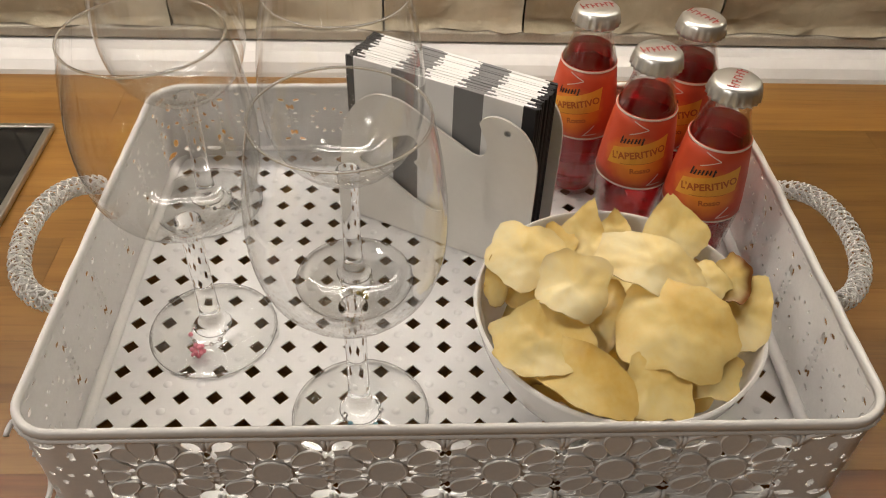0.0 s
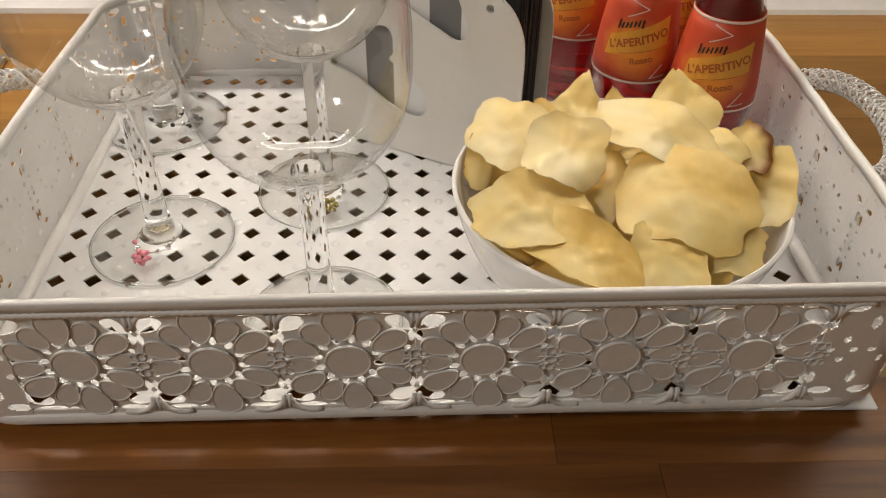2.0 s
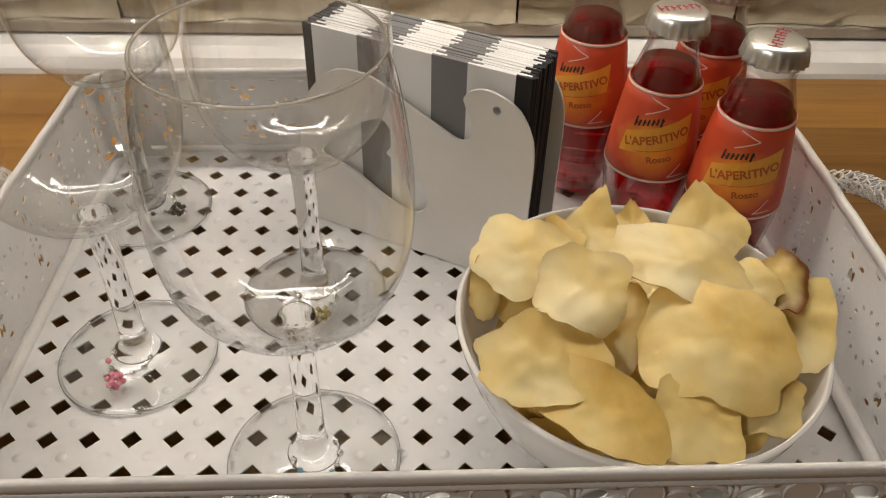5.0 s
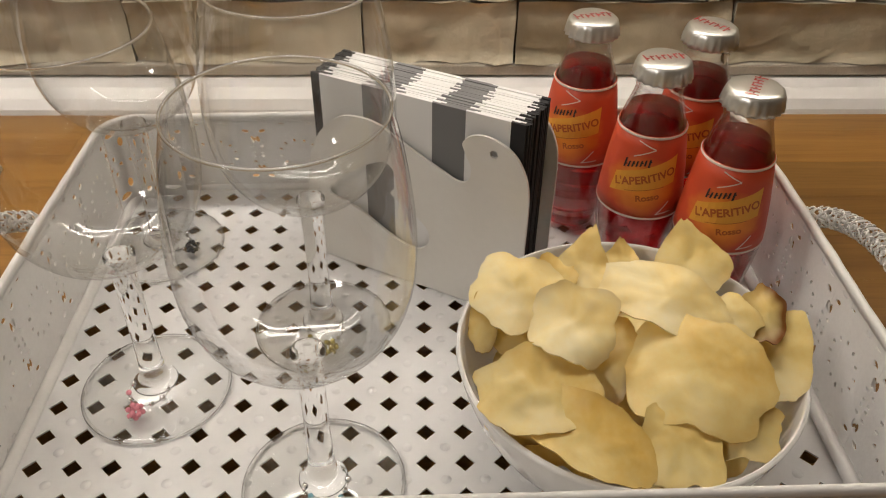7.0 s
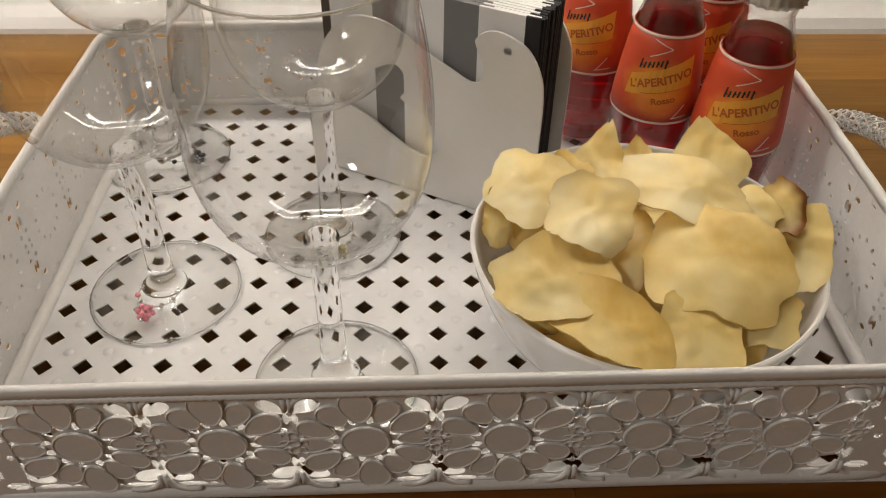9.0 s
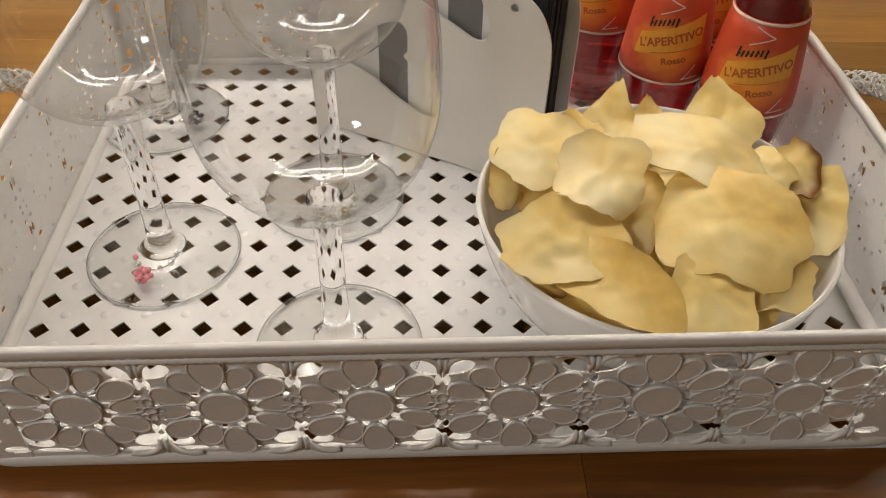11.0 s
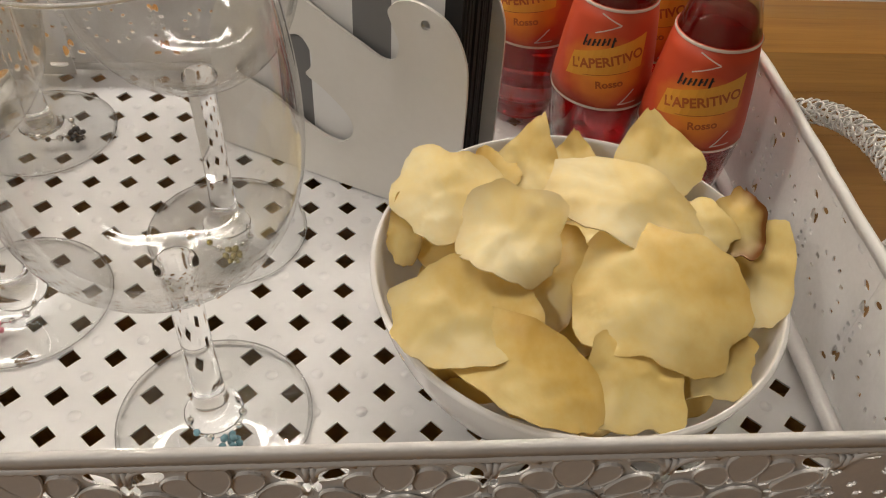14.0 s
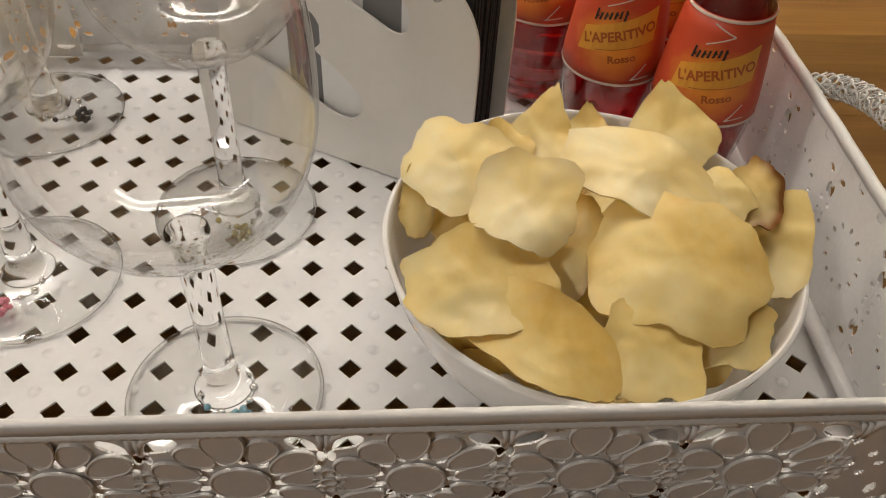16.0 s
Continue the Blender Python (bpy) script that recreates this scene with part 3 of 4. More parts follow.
def flower_mesh(w, h, wide=1.0):
    """One repeat of the pressed sheet: a flat pierced field with a low flower of broad petals on it."""
    holes = []      # centre, half axes, turn
    for k in range(12):
        t = 2 * math.pi * (k + 0.5) / 12 + 0.1
        holes.append((0.0120 * math.cos(t), 0.0120 * math.sin(t), 0.0021 * wide ** 0.5, 0.0013 * wide ** 0.5, t))
    for sx in (-1, 1):
        for sz in (-1, 1):
            holes.append((sx * w * 0.400, sz * h * 0.318, 0.0052 * wide, 0.0030 * wide, -sx * sz * 0.35))
            holes.append((sx * w * 0.345, sz * h * 0.425, 0.0062 * wide, 0.0019 * wide, sx * sz * 0.12))
            holes.append((sx * w * 0.165, sz * h * 0.432, 0.0026, 0.0019, sx * sz * 0.7))
            holes.append((sx * w * 0.470, sz * h * 0.205, 0.0013, 0.0030, 0))
            holes.append((sx * w * 0.440, sz * h * 0.110, 0.0014, 0.0011, 0))
            holes.append((sx * w * 0.452, sz * h * 0.028, 0.0011, 0.0010, 0))
    nx, nz = 78, 96
    xs, zs = np.meshgrid(np.linspace(-w / 2 + 0.00005, w / 2 - 0.00005, nx + 1), np.linspace(-h * 0.47, h * 0.47, nz + 1))
    xs, zs = xs.copy(), zs.copy()
    inside = np.zeros(xs.shape, bool)
    cell = w / nx
    for cx, cz, a, b, t in holes:
        u = (xs - cx) * math.cos(t) + (zs - cz) * math.sin(t)
        v = -(xs - cx) * math.sin(t) + (zs - cz) * math.cos(t)
        d = np.hypot(u / a, v / b)
        near = (np.abs(d - 1) * min(a, b) < cell * 0.55) & (d > 0.2)
        f = np.where(near, 1 / np.maximum(d, 0.2), 1.0)
        u, v = u * f, v * f
        xs = np.where(near, cx + u * math.cos(t) - v * math.sin(t), xs)
        zs = np.where(near, cz + u * math.sin(t) + v * math.cos(t), zs)
        inside |= (d < 1) & ~near
    bm = bmesh.new()
    grid = {}
    def vert(i, k, side):
        key = (i, k, side)
        if key not in grid:
            grid[key] = bm.verts.new((xs[k, i], 0.0007 if side else 0.0, zs[k, i]))
        return grid[key]
    keep = {(i, k) for i in range(nx) for k in range(nz) if not (inside[k, i] or inside[k, i + 1] or inside[k + 1, i] or inside[k + 1, i + 1])}
    for i, k in keep:
        q = [(i, k), (i + 1, k), (i + 1, k + 1), (i, k + 1)]
        bm.faces.new([vert(*p, 0) for p in q])
        bm.faces.new([vert(*p, 1) for p in reversed(q)])
        for (n, a, b) in (((i, k - 1), q[0], q[1]), ((i + 1, k), q[1], q[2]), ((i, k + 1), q[2], q[3]), ((i - 1, k), q[3], q[0])):
            if n not in keep:
                bm.faces.new((vert(*a, 1), vert(*b, 1), vert(*b, 0), vert(*a, 0)))
    petal(bm, 0, 0, 0.0092, 0.0092, 0, 0.0006, 28)
    for k in range(12):
        t = 2 * math.pi * k / 12 + 0.1
        c, d = math.cos(t), math.sin(t)
        far = 1 / (abs(c / (w * 0.475)) ** 2.6 + abs(d / (h * 0.460)) ** 2.6) ** (1 / 2.6)      # outer tip
        if k in (2, 4, 8, 10):
            far *= 0.84
        half = (0.0062, 0.0052, 0.0047)[k % 3] if k % 6 else 0.0044
        petal(bm, c * (far + 0.0118) / 2, d * (far + 0.0118) / 2, (far - 0.0118) / 2, half, t, 0.0005 * (k % 2), 20, 0.28)
    return mesh_of("flower", bm, M["white"], False)


def scroll_mesh(w, h):
    """The pair of scrolls and beads that joins two flowers."""
    bm = bmesh.new()
    for sz in (-1, 1):
        for sx in (-1, 1):
            pts = [(sx * w * (0.02 + 0.17 * (1 - math.cos(t))), -0.001, sz * h * (0.32 + 0.12 * math.sin(t))) for t in [0.25 * k for k in range(9)]]
            tube(bm, pts, 0.0013, 6)
        for dx in (-0.0011, 0.0011):
            tube(bm, [(dx, -0.001, sz * h * 0.30), (dx, -0.0014, sz * h * 0.36), (dx, -0.001, sz * h * 0.41)], 0.0011, 6)
        petal(bm, 0, sz * h * 0.07, 0.0022, 0.0022, 0, 0.0, 10)
    petal(bm, 0, 0, 0.0026, 0.0020, 0, 0.0004, 10)
    for sx in (-1, 1):
        petal(bm, sx * 0.0035, 0.0, 0.0018, 0.0015, 0, 0.0, 8)
        for sz in (-1, 1):
            petal(bm, sx * 0.0028, sz * 0.0048, 0.0016, 0.0018, 0, 0.0, 8)
    return mesh_of("scroll", bm, M["white"])


def pierced_panel(name, base, along, up, span, height, count, w, first):
    """A pierced side: narrow rails, flowers and scrolls. base: the foot of its middle."""
    x, z = Vector(along).normalized(), Vector(up).normalized()
    y = z.cross(x)
    m = Matrix((x, y, z)).transposed().to_4x4()
    m.translation = Vector(base)
    bm = bmesh.new()
    for z0, z1 in ((0.0, 0.0055), (height - 0.0055, height)):
        box(bm, -span / 2, span / 2, -0.0008, 0.0004, z0, z1)
    panel = part(name, bm, M["white"], tray, "pierced side of pressed flowers", smooth=False)
    panel.matrix_basis = m
    fl, sc = FLOWERS.setdefault((w, height), (flower_mesh(w, height, 1.22 if name == "front_panel" else 0.45), scroll_mesh(w, height)))
    for k in range(count):
        f = new("flower", fl)
        f.parent, f.location = panel, (first + w * k, 0, height / 2)
        if k < count - 1 or first + w * (k + 0.5) < span / 2:
            s = new("scroll", sc)
            s.parent, s.location = panel, (first + w * (k + 0.5), 0, height / 2)


FLOWERS = {}


def corner_panel(cx, cy, a0, z0, z1, before=0.0, after=0.0, r=0.0175):
    """The rounded corner of the side with the plain lengths beside it, pierced like the rest."""
    bm = bmesh.new()
    arc = r * math.pi / 2
    total = before + arc + after
    na, nz = int(total / 0.0007), 84
    def place(q, s):
        """A point s along the corner, q out from its axis."""
        t = radians(a0 + 90 * min(1.0, max(0.0, (s - before) / arc)))
        over = min(0.0, s - before) + max(0.0, s - before - arc)
        return cx + q * math.cos(t) - over * math.sin(t), cy + q * math.sin(t) + over * math.cos(t)
    spots = []      # along, height share, half axes, turn
    for s0 in (0.002, 0.018, 0.034, 0.050):
        spots += [(s0 + 0.006, 0.88, 0.0050, 0.0022), (s0 + 0.006, 0.12, 0.0050, 0.0022), (s0, 0.75, 0.0018, 0.0034), (s0, 0.25, 0.0018, 0.0034),
                  (s0 + 0.008, 0.60, 0.0014, 0.0016), (s0 + 0.008, 0.42, 0.0014, 0.0016), (s0 + 0.003, 0.51, 0.0016, 0.0012), (s0 + 0.012, 0.51, 0.0016, 0.0012)]
    def gone(i, k):
        x, z = total * (i + 0.5) / na, (z1 - z0) * (k + 0.5) / nz
        return any(math.hypot((x - sx) / da, (z - sz * (z1 - z0)) / db) < 1 for sx, sz, da, db in spots)
    grid = {}
    def vert(i, k, side):
        if (i, k, side) not in grid:
            px, py = place(r + (0.0007 if side else 0.0), total * i / na)
            grid[i, k, side] = bm.verts.new((px, py, z0 + (z1 - z0) * k / nz + TILT * px))
        return grid[i, k, side]
    keep = {(i, k) for i in range(na) for k in range(nz) if not gone(i, k)}
    for i, k in keep:
        c = [(i, k), (i + 1, k), (i + 1, k + 1), (i, k + 1)]
        bm.faces.new([vert(*p, 1) for p in c])
        bm.faces.new([vert(*p, 0) for p in reversed(c)])
        for nb, a, b in (((i, k - 1), c[0], c[1]), ((i + 1, k), c[1], c[2]), ((i, k + 1), c[2], c[3]), ((i - 1, k), c[3], c[0])):
            if nb not in keep:
                bm.faces.new((vert(*a, 0), vert(*b, 0), vert(*b, 1), vert(*a, 1)))
    part("corner_panel", bm, M["white"], tray, "rounded pierced corner of the side", smooth=False)


corner_panel(TX - 0.0178, -0.0488, -90, 0.004, 0.066, before=0.0215)
corner_panel(-TX + 0.0178, -0.0488, 180, 0.004, 0.066, after=0.0165)
corner_panel(TX - 0.0178, 0.2000, 0, 0.004, 0.064, after=0.0195)
corner_panel(-TX + 0.0178, 0.2000, 90, 0.004, 0.064, before=0.0195)
WF = 0.0525
pierced_panel("front_panel", (0, -0.0658, 0.002), (1, 0, TILT), (0, -0.0012, 0.066), 0.352, 0.0655, 6, WF, -0.1340)
pierced_panel("back_panel", (0, 0.2275, 0.002), (-1, 0, -TILT), (0, -0.0155, 0.062), 0.352, 0.064, 6, WF, -WF * 2.5)
pierced_panel("side_panel", (TX, 0.073, 0.002 + TILT * TX), (0, 1, 0), (0, 0, 1), 0.249, 0.0655, 5, 0.0497, -0.0994)
pierced_panel("side_panel", (-TX, 0.073, 0.002 - TILT * TX), (0, -1, 0), (0, 0, 1), 0.249, 0.0655, 5, 0.0497, -0.0994)


def handle(side):
    """A curved core with rings of open wire loops standing out all round it."""
    n = 34
    arch = []
    for k in range(n + 1):
        t = math.pi * k / n
        arch.append(Vector((side * (0.196 + 0.029 * math.sin(t) ** 0.72), 0.062 + 0.047 * math.cos(t), 0.059 + 0.009 * math.sin(t))))
    bm = bmesh.new()
    tube(bm, arch, 0.0010, 8)
    h = part("handle", bm, M["white"], tray, "arched carrying handle wrapped in looped white wire")
    bm = bmesh.new()
    for k in range(1, n):
        p = arch[k]
        d = (arch[k + 1] - arch[k - 1]).normalized()
        u = Vector((0, 0, 1))
        u = (u - d * u.dot(d)).normalized()
        v = d.cross(u)
        for q in range(6):
            a = 2 * math.pi * (q + 0.5 * (k % 2)) / 6
            out = math.cos(a) * u + math.sin(a) * v
            across = d.cross(out)
            reach = (out * 0.45 + d * 0.89).normalized()
            c = p + out * 0.0044
            ring = [c + 0.0023 * math.cos(2 * math.pi * i / 12) * across + 0.0025 * math.sin(2 * math.pi * i / 12) * reach for i in range(12)]
            tube(bm, ring, 0.00045, 5, True)
    part("wire_wrap", bm, M["white"], h, "small open loops of white coated wire")
    return h


handle(1)
handle(-1)


# ---- wine glasses ----
def wine_glass(x, y):
    g = thing("wine_glass", "empty clear wine glass standing on the tray", "glass", pose(x, y, 0.0006), "wine glasses on the tray")
    foot = [(0.0, 0.0), (0.020, 0.0), (0.0350, 0.0004), (0.0360, 0.0012), (0.0350, 0.0020), (0.020, 0.0032), (0.0105, 0.0050), (0.0, 0.0052)]
    stem = [(0.0, 0.0053), (0.0102, 0.0053), (0.0100, 0.0064), (0.0080, 0.0085), (0.0063, 0.014), (0.0056, 0.026), (0.0053, 0.045), (0.0055, 0.068), (0.0060, 0.0800), (0.0070, 0.0848),
            (0.0056, 0.0868), (0.0, 0.0878)]
    # the cup: thin wall with a thicker pool of glass over the stem
    pool = [(0.0, 0.0882), (0.0070, 0.0884), (0.0150, 0.0900), (0.0232, 0.0938)]
    wall = [(0.0072, 0.0852), (0.0160, 0.0872), (0.0240, 0.0916), (0.0320, 0.0992), (0.0382, 0.1095), (0.0416, 0.1220), (0.0426, 0.1360), (0.0418, 0.1530), (0.0386, 0.1750), (0.0350, 0.1905)]
    for name, prof, mat in (("foot", smooth_profile(foot, 3), M["thin"]), ("stem", smooth_profile(stem, 3), M["stem"]),
                            ("cup", smooth_profile(wall, 6), M["thin"]), ("cup_base", smooth_profile(pool, 4), M["thin"])):
        bm = bmesh.new()
        spin(bm, prof, 72)
        bmesh.ops.recalc_face_normals(bm, faces=bm.faces)
        part(name, bm, mat, g).visible_shadow = name != "stem"      # clear glass lets the light through
    for name, r, z, thick in (("rim", 0.0350, 0.1908, 0.0006), ("foot_edge", 0.0358, 0.0012, 0.0008)):
        bm = bmesh.new()
        tube(bm, [(r * math.cos(2 * math.pi * k / 72), r * math.sin(2 * math.pi * k / 72), z) for k in range(72)], thick, 6, True)
        part(name, bm, M["glass"], g, "fire-polished edge")
    return g


def charm(glass, px, py, colour, label):
    """A ring of beads round the stem of a glass, with a small beaded pendant at px, py on its foot."""
    dx, dy = px - glass[0], py - glass[1]
    d = math.hypot(dx, dy)
    c = thing("wine_charm", label, "charm", pose(px - dx / d * 0.0138, py - dy / d * 0.0138, 0.0062, 0, 0, math.degrees(math.atan2(dx, -dy))), "wine charms")
    bm = bmesh.new()
    ring = [(0.0095 * math.cos(radians(a)), 0.0095 * math.sin(radians(a)), 0.0) for a in range(150, 391, 10)]
    tube(bm, ring, 0.0003, 5)
    part("wire", bm, M["silver"], c)
    for i, a in enumerate((165, 200, 235, 305, 340, 375)):
        bm = bmesh.new()
        bmesh.ops.create_uvsphere(bm, u_segments=10, v_segments=8, radius=0.0014 if i % 2 else 0.0017)
        b = part("bead", bm, M["silver"] if i != 1 else M[colour], c)
        b.location = (0.0095 * math.cos(radians(a)), 0.0095 * math.sin(radians(a)), 0.0002)
    rng = random.Random(3)
    for i in range(13):
        bm = bmesh.new()
        bmesh.ops.create_icosphere(bm, subdivisions=1, radius=0.0015)
        b = part("pendant_bead", bm, M[colour], c)
        t, z = i * 2.4, 1 - 2 * (i + 0.5) / 13
        r = math.sqrt(1 - z * z)
        b.location = (0.0034 * r * math.cos(t), -0.0138 + 0.0034 * r * math.sin(t), 0.0006 + 0.0030 * z)
    for q in ((0, -0.0105), (0, -0.0182)):
        bm = bmesh.new()
        bmesh.ops.create_uvsphere(bm, u_segments=8, v_segments=6, radius=0.0011)
        part("cap_bead", bm, M["silver"], c).location = (q[0], q[1], 0)
    return c


wine_glass(*G1)
wine_glass(*G2)
wine_glass(*G3)
wine_glass(*G4)
charm(G1, -0.0377, -0.0262, "blue", "wire ring of silver beads with a blue pendant round the stem")
charm(G2, -0.1390, 0.0275, "pink", "wire ring of silver beads with a pink beaded pendant")
charm(G3, -0.0493, 0.0695, "gold", "wire ring of silver beads with a gold beaded pendant")
charm(G4, -0.1386, 0.1549, "dark", "wire ring of beads with a dark grey beaded pendant")


# ---- napkins and their holder ----
NA = -28.0
NAP = pose(-0.0585, 0.160, 0.004, 0, 0, NA)
holder = thing("napkin_holder", "white metal napkin holder cut in curling waves, on the tray", "napkin holder", pose(-0.0585, 0.160, 0, 0, 0, NA))
outline = curve_points([(-0.006, 0.0), (-0.006, 0.03), (-0.004, 0.062), (0.004, 0.084), (0.018, 0.098), (0.032, 0.101), (0.044, 0.099), (0.062, 0.090), (0.078, 0.083), (0.088, 0.079), (0.094, 0.081),
                        (0.0955, 0.089), (0.0915, 0.098), (0.0905, 0.103), (0.096, 0.108), (0.105, 0.109), (0.117, 0.104), (0.1245, 0.093), (0.1275, 0.078),
                        (0.1275, 0.04), (0.1275, 0.0)], False, 5)
wave = curve_points([(0.008, 0.048), (0.020, 0.062), (0.034, 0.073), (0.046, 0.078), (0.052, 0.070), (0.051, 0.063), (0.0485, 0.0585), (0.058, 0.053), (0.070, 0.043),
                     (0.072, 0.034), (0.066, 0.0265), (0.056, 0.027), (0.044, 0.032), (0.030, 0.040), (0.018, 0.044)], True, 4)
for yy in (-0.0045, 0.0365):
    bm = bmesh.new()
    knob = [(0.1075 + 0.0022 * math.cos(2 * math.pi * k / 12), 0.1005 + 0.0022 * math.sin(2 * math.pi * k / 12)) for k in range(12)]
    plate(bm, outline, [wave, knob], 0.0016)
    p = part("wave_plate", bm, M["holder"], holder, "white plate with a wave cut out", smooth=False)
    p.location = (0, yy, 0.0008)
bm = bmesh.new()
box(bm, -0.004, 0.126, -0.0028, 0.0364, 0.0008, 0.0022)
part("base_plate", bm, M["holder"], holder, smooth=False)
COUNT = 22
nap_mesh = None
rng = random.Random(8)
for k in range(COUNT):
    if nap_mesh is None:
        bm = bmesh.new()
        box(bm, 0, 0.122, 0, 0.00148, 0, 0.1155, 0.0002)
        nap_mesh = mesh_of("napkin", bm, M["napkin"], False)
    o = new("napkin", nap_mesh)
    o.matrix_basis = NAP @ pose(rng.uniform(-0.0010, 0.0008), 0.0002 + 0.00150 * k, -0.0012 + rng.uniform(-0.0003, 0.0003), 0, rng.uniform(-0.12, 0.12), 0)
    tagged(o, "folded paper napkin with white, grey and black stripes", "napkin", "napkins in the holder")


# ---- bottles ----
BOTTLE = [(0.0, 0.0015), (0.011, 0.0006), (0.0160, 0.0012), (0.0176, 0.004), (0.0192, 0.015), (0.0213, 0.032), (0.0230, 0.047), (0.0228, 0.056), (0.0208, 0.074), (0.0178, 0.094),
          (0.0150, 0.104), (0.0128, 0.1105), (0.0118, 0.1150), (0.0124, 0.1160), (0.0124, 0.118), (0.0112, 0.119)]


def radius_at(z):
    for (r0, z0), (r1, z1) in zip(BOTTLE[2:], BOTTLE[3:]):
        if z0 <= z <= z1:
            return r0 + (r1 - r0) * (z - z0) / (z1 - z0)
    return BOTTLE[-1][0]


def wrap(me, proud):
    """Lay flat print (x along, y up, in metres from the label's foot) on the bottle's cone, facing -y."""
    for v in me.vertices:
        z = v.co.y + 0.0045
        r = radius_at(z) + proud + v.co.z * 0.2
        a = v.co.x / 0.0205
        v.co = (r * math.sin(a), -r * math.cos(a), z)


def print_quad(pts, nx=10):
    bm = bmesh.new()
    (a, b, c, d) = [Vector((x, y, 0)) for x, y in pts]
    low = [bm.verts.new(a.lerp(b, k / nx)) for k in range(nx + 1)]
    midr = [bm.verts.new(a.lerp(b, k / nx).lerp(d.lerp(c, k / nx), 0.5)) for k in range(nx + 1)]
    top = [bm.verts.new(d.lerp(c, k / nx)) for k in range(nx + 1)]
    for p, q in ((low, midr), (midr, top)):
        for k in range(nx):
            bm.faces.new((p[k], p[k + 1], q[k + 1], q[k]))
    return bm


def text_mesh(text, size, x, y, tilt):
    cu = bpy.data.curves.new("print", "FONT")
    cu.body, cu.size, cu.align_x, cu.align_y = text, size, "CENTER", "CENTER"
    cu.offset = size * 0.028
    ob = new("print", cu)
    bpy.context.view_layer.update()
    me = bpy.data.meshes.new_from_object(ob.evaluated_get(bpy.context.evaluated_depsgraph_get()))
    bpy.data.objects.remove(ob)
    bm = bmesh.new()
    bm.from_mesh(me)
    bmesh.ops.subdivide_edges(bm, edges=[e for e in bm.edges if e.calc_length() > 0.002], cuts=2)
    bm.to_mesh(me)
    bm.free()
    me.transform(pose(x, y, 0, 0, 0, tilt))
    return me


